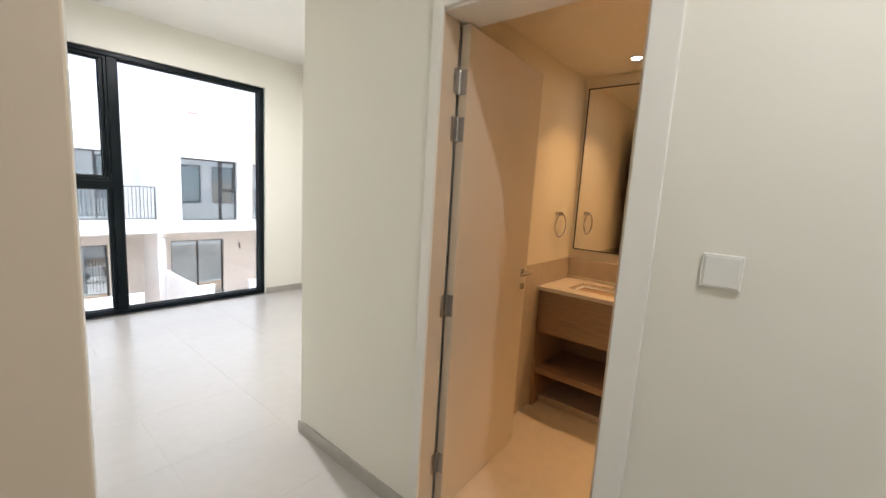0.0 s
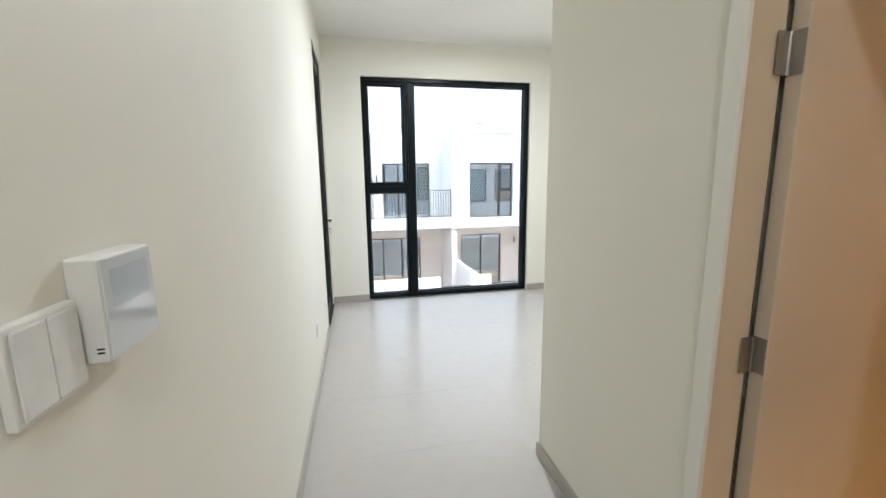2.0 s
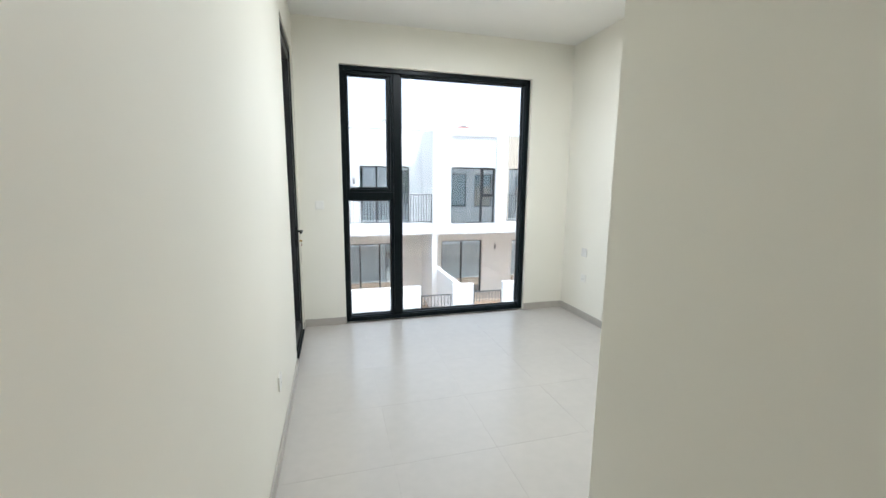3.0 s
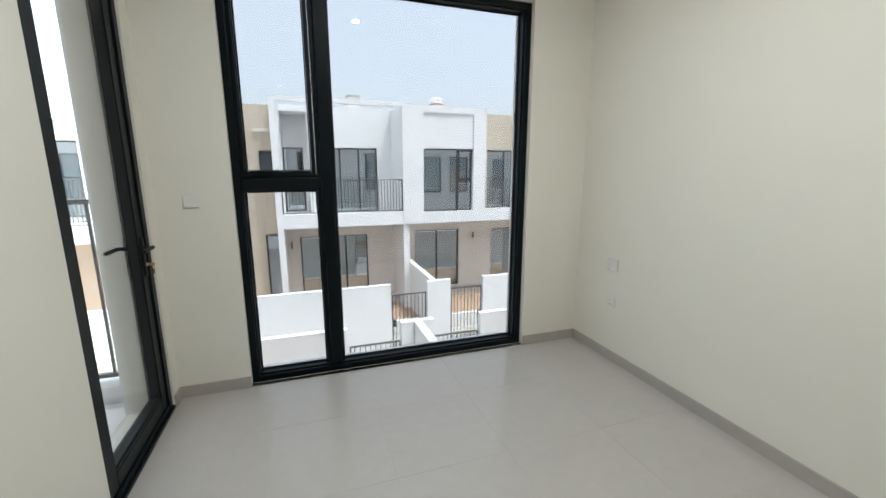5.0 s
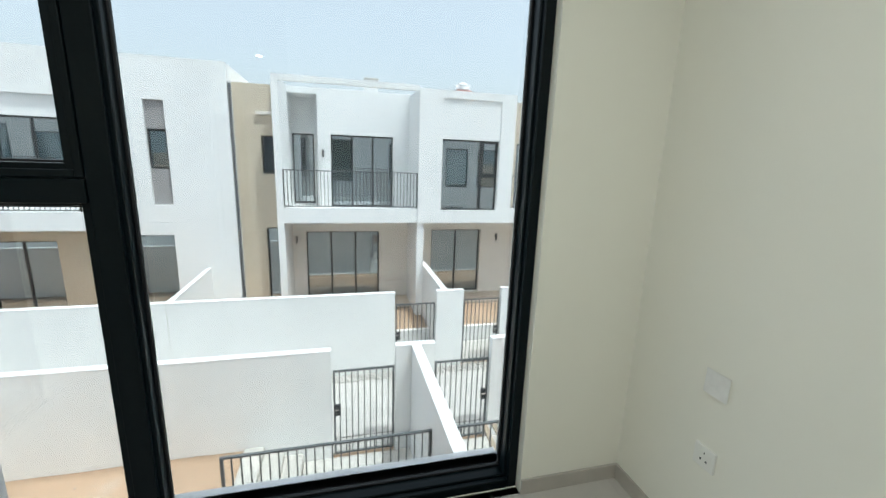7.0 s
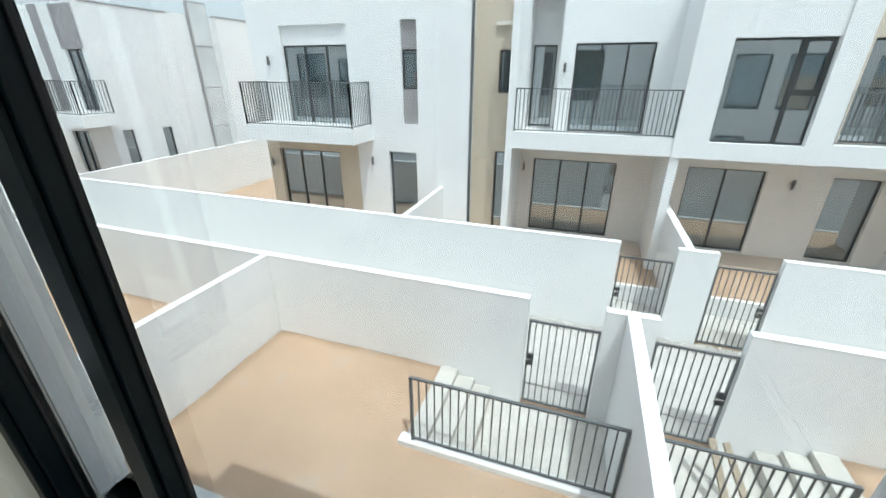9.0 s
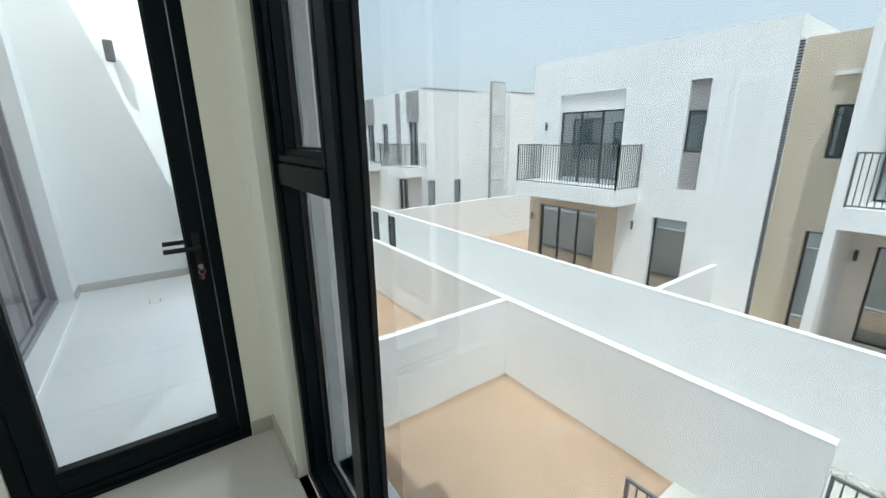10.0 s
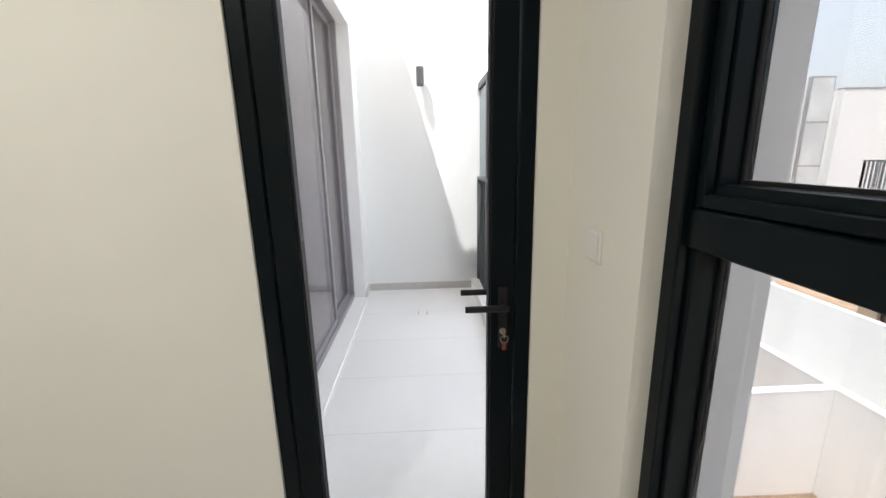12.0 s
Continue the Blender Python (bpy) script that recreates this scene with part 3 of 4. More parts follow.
for x0, x1, y in ((-3.0, -2.2, 4.115), (-2.25, -1.4, 4.148), (-1.45, -0.65, 4.115)):
    sl = part("sliding_leaf", ring("y", y - 0.015, y + 0.015, x0, x1, 0.072, 2.81, 0.045), SLIDERALU, slide)
    part("pane", box(x0 + 0.046, x1 - 0.046, y - 0.004, y + 0.004, 0.118, 2.764), SLIDERGLASS, sl)
structure("slider_head", box(-3.05, -0.6, 4.20, 4.30, 2.80, 2.858), STUCCO, "white rendered reveal over the sliding door", "wall")


def railing(name, x0, x1, y, z0, z1, label, gap=0.105, ends=(), bar=0.008, mat=RAILING, group=""):
    """A flat-bar railing along x, with posts, thin bars and returns along y for each (x, y_end)."""
    t = thing(name, (0, 0, 0), label, "railing", group)
    runs = [((x0, y), (x1, y))] + [((x, y), (x, ye)) for x, ye in ends]
    one = box(-bar, bar, -bar, bar, z0 + 0.06, z1 - 0.03)
    me = bpy.data.meshes.new("bar")
    one.to_mesh(me)
    one.free()
    me.materials.append(mat)
    for (ax, ay), (bx, by) in runs:
        for nm, h0, h1, w in (("top_rail", z1 - 0.03, z1, 0.022), ("bottom_rail", z0 + 0.03, z0 + 0.06, 0.016)):
            part(nm, box(min(ax, bx) - w, max(ax, bx) + w, min(ay, by) - w, max(ay, by) + w, h0, h1, 0.002), mat, t)
        long = math.hypot(bx - ax, by - ay)
        count = max(2, round(long / gap))
        for k in range(count + 1):
            f = k / count
            if k in (0, count):
                part("post", box(ax + (bx - ax) * f - 0.02, ax + (bx - ax) * f + 0.02, ay + (by - ay) * f - 0.02, ay + (by - ay) * f + 0.02, z0, z1 - 0.03), mat, t)
            else:
                ob = new("bar", me)
                ob.parent = t
                ob.location = (ax + (bx - ax) * f, ay + (by - ay) * f, 0)
    return t


railing("balcony_railing", BX + 0.03, -0.29, 5.61, 0.12, 1.32, "dark grey metal balcony railing on a white kerb")


def wall_lamp(x, y, z, turn, label="small dark cylindrical wall lamp, unlit", half=0.13):
    t = thing("wall_lamp", (x, y, z), label, "wall lamp", group="outdoor wall lamps", turn=turn)
    part("bracket", box(-0.02, 0.02, 0, 0.05, -0.03, 0.03, 0.003), LAMPGREY, t)
    bm = rod((0, 0.075, -half), (0, 0.075, half), 0.040, sides=20)
    part("body", bm, LAMPGREY, t)
    part("collar", rod((0, 0.075, -half - 0.008), (0, 0.075, -half), 0.036, sides=20), GASKET, t)
    return t


wall_lamp(BX, 4.98, 2.37, -90, "small dark wall lamp on the balcony wall", 0.09)
dr = thing("floor_drain", (-2.57, 4.94, 0.0), "small square floor drain in the balcony tiles", "drain")
part("grate", box(-0.055, 0.055, -0.055, 0.055, -0.004, 0.003, 0.001), BALTILE, dr)
for k in (-1, 1):
    part("slot", box(-0.045, 0.045, k * 0.044 - 0.003, k * 0.044 + 0.003, 0.003, 0.0036), GASKET, dr, "thin dark drain slot")

for name, x0, x1, first in (("wall_row_west", -40.0, BX - 0.2, -9.0), ("wall_row_east", RX + 0.255, 40.0, 5.0)):
    holes = [(first + s * k * 7.0 + d, first + s * k * 7.0 + d + w, z0, z1) for s in ((-1 if first < 0 else 1),) for k in range(4)
             for d, w, z0, z1 in ((0, 2.1, 0.0, 2.6), (3.0, 1.4, 0.0, 2.3), (0.2, 1.9, -3.75, -1.2), (3.0, 1.2, -3.75, -1.2), (5.0, 1.3, 0.0, 2.3))]
    row_wall = structure(name, slab("y", 5.55, 5.75, x0, x1, -3.82, 4.0, holes), STUCCO, "white rendered fronts of our own row", "house row")
    part("backing", box(x0, x1, 0.0, 5.2, -3.82, 3.9), INNER, row_wall)
    for h in holes:
        w = part("window", ring("y", 5.60, 5.68, *h, 0.06, 0), DARKALU, row_wall)
        part("pane", box(h[0] + 0.06, h[1] - 0.06, 5.62, 5.64, h[2] + 0.06, h[3] - 0.06), FARGLASS, w)

# ---- gardens, walls and lane ----
indoors = set(bpy.data.objects)
G, LANE = -3.82, -4.25
structure("ground", box(-900, 900, -700, 1400, -6, LANE - 0.04), SAND, "flat pale desert ground to the horizon", "ground")
structure("road", box(-60, 60, 11.09, 14.0, LANE - 0.04, LANE), CONCRETE, "pale paved lane between the garden walls", "lane")


def rough_sheet(name, x0, x1, y0, y1, z, holes, label, mat=SAND, step=0.25, seed=0.0):
    """A thick bed of earth with an uneven top and rectangular pits left out."""
    bm, made = bmesh.new(), {}
    nx, ny = max(1, round((x1 - x0) / step)), max(1, round((y1 - y0) / step))
    xs = sorted({x0 + (x1 - x0) * i / nx for i in range(nx + 1)} | {h[k] for h in holes for k in (0, 1) if x0 < h[k] < x1})
    ys = sorted({y0 + (y1 - y0) * i / ny for i in range(ny + 1)} | {h[k] for h in holes for k in (2, 3) if y0 < h[k] < y1})

    def v(i, j):
        if (i, j) not in made:
            p = Vector((xs[i] * 0.9, ys[j] * 0.9, seed))
            made[i, j] = bm.verts.new((xs[i], ys[j], z + 0.03 * noise.noise(p) + 0.012 * noise.noise(p * 4)))
        return made[i, j]

    for i in range(len(xs) - 1):
        for j in range(len(ys) - 1):
            cx, cy = (xs[i] + xs[i + 1]) / 2, (ys[j] + ys[j + 1]) / 2
            if not any(h[0] < cx < h[1] and h[2] < cy < h[3] for h in holes):
                bm.faces.new((v(i, j), v(i + 1, j), v(i + 1, j + 1), v(i, j + 1)))
    rim = [e for e in bm.edges if e.is_boundary]
    low = bmesh.ops.extrude_edge_only(bm, edges=rim)["geom"]
    for q in low:
        if isinstance(q, bmesh.types.BMVert):
            q.co.z = LANE - 0.03
    bmesh.ops.recalc_face_normals(bm, faces=bm.faces)
    for f in bm.faces:
        f.smooth = abs(f.normal.z) > 0.5
    return structure(name, bm, mat, label, "ground")


PIT = (0.10, 3.12, 9.20, 10.94)
PIT2 = (3.30, 6.3, 9.20, 10.94)
rough_sheet("ground_garden", -3.66, 3.12, 5.74, 10.94, G, [PIT], "raked orange sand of our garden", seed=1.0)
rough_sheet("ground_garden_east", 3.30, 12.0, 5.74, 10.94, G, [PIT2], "orange sand of the next garden", seed=2.0)
rough_sheet("ground_garden_west", -11.0, -3.80, 5.74, 10.94, G, [], "orange sand of the neighbouring garden", seed=3.0)
rough_sheet("ground_far_garden", -2.0, 4.5, 15.6, 17.6, -3.78, [], "sand of the opposite garden", seed=4.0)
rough_sheet("ground_far_garden_east", 4.66, 14.0, 15.6, 17.6, -3.78, [], "sand of the opposite garden", seed=5.0)
rough_sheet("ground_far_garden_west", -15.0, -2.12, 14.15, 19.0, -3.78, [], "sand of the corner garden", seed=6.0)
structure("pavement_terrace", box(0.0, 14.0, 17.6, 19.9, LANE, -3.70), TERRACE, "pale paved terrace under the balcony", "terrace")
structure("pavement_terrace_side", box(-2.0, 0.0, 17.0, 19.9, LANE, -3.72), TERRACE, "pale paved strip beside the house", "terrace")
structure("pavement_far_steps", box(-2.0, 4.5, 14.15, 15.6, LANE - 0.03, LANE + 0.01), CONCRETE, "pale concrete landing behind the gate", "paving")
structure("pavement_far_steps_east", box(4.66, 14.0, 14.15, 15.6, LANE - 0.03, LANE + 0.01), CONCRETE, "pale concrete landing behind the gate", "paving")

for name, x0, x1 in (("kerb_far_garden", -1.99, 4.49), ("kerb_far_garden_east", 4.67, 13.99)):
    structure(name, box(x0, x1, 15.46, 15.596, LANE + 0.011, -3.74, 0.008), COPING, "white concrete kerb at the edge of the opposite garden", "kerb")


def garden_wall(name, x0, x1, y0, y1, z1, label="white rendered garden wall with a flush coping"):
    """A rendered wall with a slightly proud painted coping."""
    w = structure(name, box(x0, x1, y0, y1, LANE - 0.03, z1 - 0.03), STUCCO, label, "garden wall")
    part("coping", box(x0 - 0.006, x1 + 0.006, y0 - 0.006, y1 + 0.006, z1 - 0.03, z1, 0.008), COPING, w)
    return w


T = -2.0
garden_wall("wall_garden_back", -60, 1.63, 10.94, 11.09, T)
garden_wall("wall_gate_pier", 2.82, 3.58, 10.94, 11.09, T)
garden_wall("wall_garden_back_east", 4.76, 40, 10.94, 11.09, T)
garden_wall("wall_garden_side", 3.125, 3.295, 5.78, 10.93, T)
garden_wall("wall_garden_side_west", -3.80, -3.66, 5.78, 10.93, T)
garden_wall("wall_garden_side_far_west", -11.14, -11.0, 5.78, 10.93, T)
garden_wall("wall_lane", -60.0, 3.20, 14.0, 14.15, T)
garden_wall("wall_lane_pier", 4.34, 5.10, 14.0, 14.15, T)
garden_wall("wall_lane_east", 6.22, 40, 14.0, 14.15, T)
garden_wall("wall_lane_side", 4.50, 4.66, 14.16, 18.6, T)
garden_wall("wall_lane_side_west", -2.12, -2.0, 14.16, 17.14, T)
garden_wall("wall_lane_corner", -15.15, -15.0, 14.16, 30.0, T)
for nm, x0, x1, mirror in (("landing_steps", 0.10, 3.12, False), ("landing_steps", 6.30, 3.30, True)):
    t = thing(nm, (0, 0, 0), "pale concrete steps going down to the garden gate", "steps", group="garden steps")
    s = -1 if mirror else 1
    part("landing", box(min(x0 + s * 1.0, x1), max(x0 + s * 1.0, x1), 9.2, 10.94, LANE - 0.03, LANE + 0.01), CONCRETE, t)
    for k in range(3):
        a, b = x0 + s * k * 0.33, x0 + s * (k + 1) * 0.33
        part("step", box(min(a, b), max(a, b), 9.24, 10.94, LANE - 0.03, G + 0.04 - k * 0.13, 0.008), CONCRETE, t)
    part("kerb", box(min(x0, x1) - 0.06, max(x0, x1), 9.04, 9.22, LANE, G + 0.10, 0.01), COPING, t, "white painted concrete kerb")
railing("garden_railing", 0.26, 3.10, 9.13, G + 0.10, -2.51, "grey metal railing on a concrete kerb", gap=0.12, bar=0.009, mat=RAILING, group="garden railings")
railing("garden_railing", 3.34, 5.30, 9.13, G + 0.10, -2.51, "grey metal railing on a concrete kerb", gap=0.12, bar=0.009, mat=RAILING, group="garden railings")


def gate(x0, x1, y, z0, z1, lock_left):
    t = thing("garden_gate", (0, 0, 0), "closed grey metal bar gate in a white wall", "gate", group="garden gates")
    part("gate_frame", ring("y", y - 0.02, y + 0.02, x0, x1, z0, z1, 0.035, 0.002), RAILING, t)
    count = round((x1 - x0) / 0.115)
    me = bpy.data.meshes.new("bar")
    b = box(-0.009, 0.009, -0.009, 0.009, z0 + 0.03, z1 - 0.03)
    b.to_mesh(me)
    b.free()
    me.materials.append(RAILING)
    for k in range(1, count):
        ob = new("bar", me)
        ob.parent = t
        ob.location = (x0 + (x1 - x0) * k / count, y, 0)
    lx = x0 + 0.07 if lock_left else x1 - 0.07
    part("lock_box", box(lx - 0.06, lx + 0.06, y - 0.035, y + 0.035, z0 + 0.84, z0 + 1.06, 0.004), DARKALU, t, "dark lock box")
    part("handle", rod((lx - 0.09, y - 0.06, z0 + 0.98), (lx + 0.03, y - 0.06, z0 + 0.98), 0.01), STEEL, t)
    return t


for x0 in (-16.65, -14.95):
    tagged(part("metal_door", box(x0, x0 + 0.65, 13.97, 14.0, -4.2, -2.2, 0.004), DARKALU), "dark grey metal service door in the lane wall", "door", group="service doors")
for x in (-2.1, -8.6):
    tagged(part("wall_joint", box(x - 0.006, x + 0.006, 13.9965, 13.9995, LANE, T - 0.03), CONCRETE), "thin sealed joint in the garden wall", "joint", kind="structure")
for x, lean in ((4.6, 14), (4.85, 22)):
    p = part("timber_plank", box(-0.05, 0.05, -0.7, 0.7, -0.02, 0.02, 0.004), material("weathered_plank", (0.35, 0.29, 0.22), 0.8, grain=0.1, grain_size=12))
    p.matrix_world = pose(x, 9.85, -3.92, 38, 0, lean)
    tagged(p, "weathered timber plank leaning in the landing", "plank", group="planks")
gate(1.66, 2.80, 11.0, LANE + 0.05, -2.43, True)
gate(3.60, 4.73, 11.0, LANE + 0.05, -2.43, False)
gate(3.23, 4.31, 14.07, LANE + 0.05, -2.34, True)
gate(5.13, 6.19, 14.07, LANE + 0.05, -2.30, False)


# ---- houses ----
gardens = set(bpy.data.objects)
def sash_window(house, x0, x1, z0, z1, y, share, rail):
    """A framed window facing -y: one tall fixed pane, and beside it an opening sash over a small fixed pane."""
    w, xm = 0.05, x0 + (x1 - x0) * share
    bm = ring("y", y, y + 0.07, x0, x1, z0, z1, w, 0)
    box(xm - 0.05, xm + 0.05, y + 0.005, y + 0.068, z0 + w, z1 - w, 0, bm)
    box(xm + 0.05, x1 - w, y + 0.005, y + 0.066, rail - 0.045, rail + 0.045, 0, bm)
    ob = part("window", bm, DARKALU, house)
    part("sash", ring("y", y + 0.008, y + 0.06, xm + 0.052, x1 - w - 0.002, rail + 0.047, z1 - w - 0.002, 0.035, 0), DARKALU, ob)
    for a, b, c, d in ((x0 + w, xm - 0.05, z0 + w, z1 - w), (xm + 0.05, x1 - w, z0 + w, rail - 0.045), (xm + 0.088, x1 - w - 0.038, rail + 0.083, z1 - w - 0.038)):
        part("pane", box(a, b, y + 0.03, y + 0.045, c, d), FARGLASS, ob)
    return ob


def house_window(house, x0, x1, z0, z1, y, panes, label="", name="window", mat=FARGLASS):
    """A framed window facing -y set into an opening, whose front is at y; each pane is a sub-part."""
    w = 0.05
    bm = ring("y", y, y + 0.07, x0, x1, z0, z1, w, 0)
    for k in range(1, panes):
        x = x0 + (x1 - x0) * k / panes
        box(x - 0.03, x + 0.03, y + 0.005, y + 0.068, z0 + w, z1 - w, 0, bm)
    ob = part(name, bm, DARKALU, house, label)
    for k in range(panes):
        a = x0 + (x1 - x0) * k / panes + (w if k == 0 else 0.03)
        b = x0 + (x1 - x0) * (k + 1) / panes - (w if k == panes - 1 else 0.03)
        part("pane", box(a, b, y + 0.03 + 0.008 * (k % 2), y + 0.045 + 0.008 * (k % 2), z0 + w, z1 - w), mat, ob)
    return ob


F, R = 16.75, 18.7
TOP = 3.66
row = thing("townhouse", (2.1, F, G), "white rendered townhouse with a recessed balcony", "house", group="opposite townhouses")
row.location = (0, 0, 0)
part("fin", box(-0.06, 0.13, F, 19.9, -3.82, TOP), STUCCO, row)
part("balcony_slab", box(0.13, 4.20, F, R, -0.57, -0.30), STUCCO, row)
part("balcony_upstand", box(0.13, 4.20, F, F + 0.15, -0.30, -0.11), STUCCO, row)
part("wall", slab("y", R, R + 0.25, 1.07, 4.20, -0.57, TOP, [(1.49, 3.64, -0.28, 2.19)]), STUCCO, row)
part("wall", slab("y", 19.8, 20.0, -0.40, 1.07, -3.72, TOP, [(0.12, 0.88, -0.28, 2.23)]), STUCCO, row)
part("wall", box(1.07, 1.25, R + 0.25, 19.8, -3.72, TOP), STUCCO, row)
part("lower_wall", slab("y", R, R + 0.25, 0.13, 4.20, -3.82, -0.572, [(0.57, 3.15, -3.66, -1.18)]), PALEBEIGE, row)
part("pier", box(4.20, 4.42, F + 0.02, R + 0.2, -3.82, -0.58), STUCCO, row)
part("balcony_floor", box(-0.06, 1.25, R, 19.8, -0.57, -0.30), STUCCO, row)
house_window(row, 1.49, 3.64, -0.28, 2.19, R + 0.12, 3)
house_window(row, 0.12, 0.88, -0.28, 2.23, 19.9, 1)
house_window(row, 0.57, 3.15, -3.66, -1.18, R + 0.12, 3)
part("roof", box(-0.06, 4.20, 20.0, 26.0, -3.8, TOP - 0.05), STUCCO, row)
part("room_back", box(1.25, 4.2, R + 0.5, R + 0.6, -3.8, TOP - 0.1), INNER, row)
part("recess_roof", box(0.13, 1.068, R, 19.798, TOP - 0.2, TOP - 0.004), STUCCO, row)
part("portal_beam", box(0.13, 4.20, F, F + 0.18, TOP - 0.16, TOP), STUCCO, row)
railing("balcony_railing", 0.15, 4.18, F + 0.08, -0.11, 1.03, "dark grey metal balcony railing of the opposite house", group="opposite railings", bar=0.010)
wall_lamp(1.24, R, 1.55, 180)
wall_lamp(0.27, R, -1.45, 180)

unit = thing("townhouse", (0, 0, 0), "white rendered townhouse with large upper window", "house", group="opposite townhouses")
part("wall", slab("y", F, F + 0.25, 4.20, 7.40, -0.57, TOP - 0.08, [(4.957, 6.89, -0.155, 2.12)]), STUCCO, unit)
part("frame_band", slab("y", F - 0.05, F - 0.002, 4.20, 7.40, -0.57, TOP - 0.08, [(4.957, 6.90, -0.155, 3.35)]), STUCCO, unit)
part("side_wall", box(4.20, 4.40, F + 0.25, R + 0.2, -0.57, TOP - 0.08), STUCCO, unit)
part("side_wall", box(7.20, 7.40, F + 0.25, R + 0.2, -0.57, TOP - 0.08), STUCCO, unit)
part("balcony_slab", box(7.40, 10.35, F, R, -0.57, -0.30), STUCCO, unit)
part("balcony_upstand", box(7.40, 10.35, F, F + 0.15, -0.30, -0.11), STUCCO, unit)
part("soffit", box(4.40, 7.40, F + 0.25, R, -0.57, -0.35), STUCCO, unit)
part("balcony_wall", slab("y", R, R + 0.25, 7.40, 10.35, -0.30, TOP, [(8.38, 10.1, -0.28, 2.19)]), BEIGE, unit)
part("end_wall", box(10.35, 14.0, F, R + 0.25, -0.57, TOP), STUCCO, unit)
part("lower_wall", slab("y", R, R + 0.25, 4.42, 14.0, -3.82, -0.572, [(5.12, 7.11, -3.66, -1.14), (8.64, 9.74, -3.62, -1.2)]), PALEBEIGE, unit)
part("end_pier", box(10.4, 10.6, F + 0.02, R, -3.82, -0.58), STUCCO, unit)
sash_window(unit, 4.957, 6.89, -0.155, 2.12, F + 0.10, 0.70, 0.98)
house_window(unit, 8.38, 10.1, -0.28, 2.19, R + 0.12, 2)
house_window(unit, 5.12, 7.11, -3.66, -1.14, R + 0.12, 2)
house_window(unit, 8.64, 9.74, -3.62, -1.2, R + 0.12, 1)
part("roof", box(4.20, 14.0, R + 0.45, 26.0, -3.8, TOP - 0.1), STUCCO, unit)
part("roof_front", box(4.42, 7.18, F + 0.25, R + 0.45, 3.0, TOP - 0.12), STUCCO, unit)
railing("balcony_railing", 7.45, 10.3, F + 0.08, -0.11, 1.03, "dark grey metal balcony railing of the opposite house", group="opposite railings", bar=0.010)
wall_lamp(7.75, R, -1.45, 180)
wall_lamp(10.35, 17.8, 1.75, 90)

tank = thing("roof_unit", (6.35, 19.5, TOP - 0.1), "white roof fan unit with a faded red band", "roof unit")
part("base", box(-0.38, 0.38, -0.35, 0.35, 0, 0.42, 0.02), COPING, tank)
part("band", box(-0.30, 0.30, -0.28, 0.28, 0.421, 0.48, 0.02), FADED, tank)
part("body", rod((0, 0, 0.52), (0, 0, 0.68), 0.28, sides=24, end=0.24), COPING, tank)
part("cap", rod((0, 0, 0.68), (0, 0, 0.78), 0.32, sides=24, end=0.1), COPING, tank)
hatch = thing("roof_hatch", (3.0, 20.6, TOP - 0.05), "pale roof hatch box on the flat roof", "hatch")
part("kerb", box(-0.24, 0.24, -0.24, 0.24, 0, 0.72, 0.01), COPING, hatch)
part("lid", box(-0.28, 0.28, -0.28, 0.28, 0.72, 0.80, 0.02), CONCRETE, hatch)

# corner house with a projecting balcony
L = 17.15
corner = thing("corner_house", (0, 0, 0), "white rendered corner house with projecting balcony", "house")
part("wall", slab("y", L, L + 0.25, -8.9, -1.27, -0.60, 3.92, [(-7.66, -5.23, -0.22, 2.76), (-3.41, -2.9, -0.09, 2.80)]), STUCCO, corner)
part("lower_wall", slab("y", L, L + 0.25, -5.1, -1.27, -3.82, -0.602, [(-3.97, -2.98, -3.75, -0.97)]), STUCCO, corner)
part("lower_wall", slab("y", L + 0.03, L + 0.25, -8.9, -5.1, -3.82, -0.602, [(-8.4, -5.88, -3.78, -1.115)]), BEIGE, corner, "beige rendered ground-floor wall")
part("door_head_panel", box(-7.66, -5.23, L + 0.10, L + 0.25, 2.20, 2.76), STUCCO, corner)
part("grey_panel", box(-3.41, -2.9, L + 0.08, L + 0.25, 2.03, 2.80), GREYREND, corner, "grey rendered panel over the slot window")
part("grey_panel", box(-3.41, -2.9, L + 0.08, L + 0.25, -0.09, 0.93), GREYREND, corner, "grey rendered panel under the slot window")
house_window(corner, -7.66, -5.23, -0.22, 2.20, L + 0.12, 3)
house_window(corner, -3.41, -2.9, 0.93, 2.03, L + 0.10, 1)
house_window(corner, -8.4, -5.88, -3.78, -1.115, L + 0.14, 3)
house_window(corner, -3.97, -2.98, -3.75, -0.97, L + 0.14, 1)
part("balcony_slab", box(-8.5, -4.5, 15.9, L, -0.62, -0.15), STUCCO, corner)
part("side_wall", box(-8.9, -8.65, L + 0.25, 27.0, -3.82, 3.90), STUCCO, corner)
part("side_wall", box(-1.52, -1.27, L + 0.25, 27.0, -3.82, 3.90), STUCCO, corner)
part("roof", box(-8.65, -1.52, L + 0.25, 27.0, 3.2, 3.6), STUCCO, corner)
part("room_back", box(-8.65, -1.52, L + 0.8, L + 0.9, -3.8, 3.2), INNER, corner)
railing("balcony_railing", -8.45, -4.55, 15.95, -0.15, 1.14, "dark grey metal railing of the corner balcony", ends=((-8.45, L - 0.02), (-4.55, L - 0.02)), group="opposite railings", bar=0.010)
wall_lamp(-8.2, L, 1.75, 180)
wall_lamp(-4.55, L, -1.3, 180)
wall_lamp(-8.7, L + 0.03, -1.6, 180)
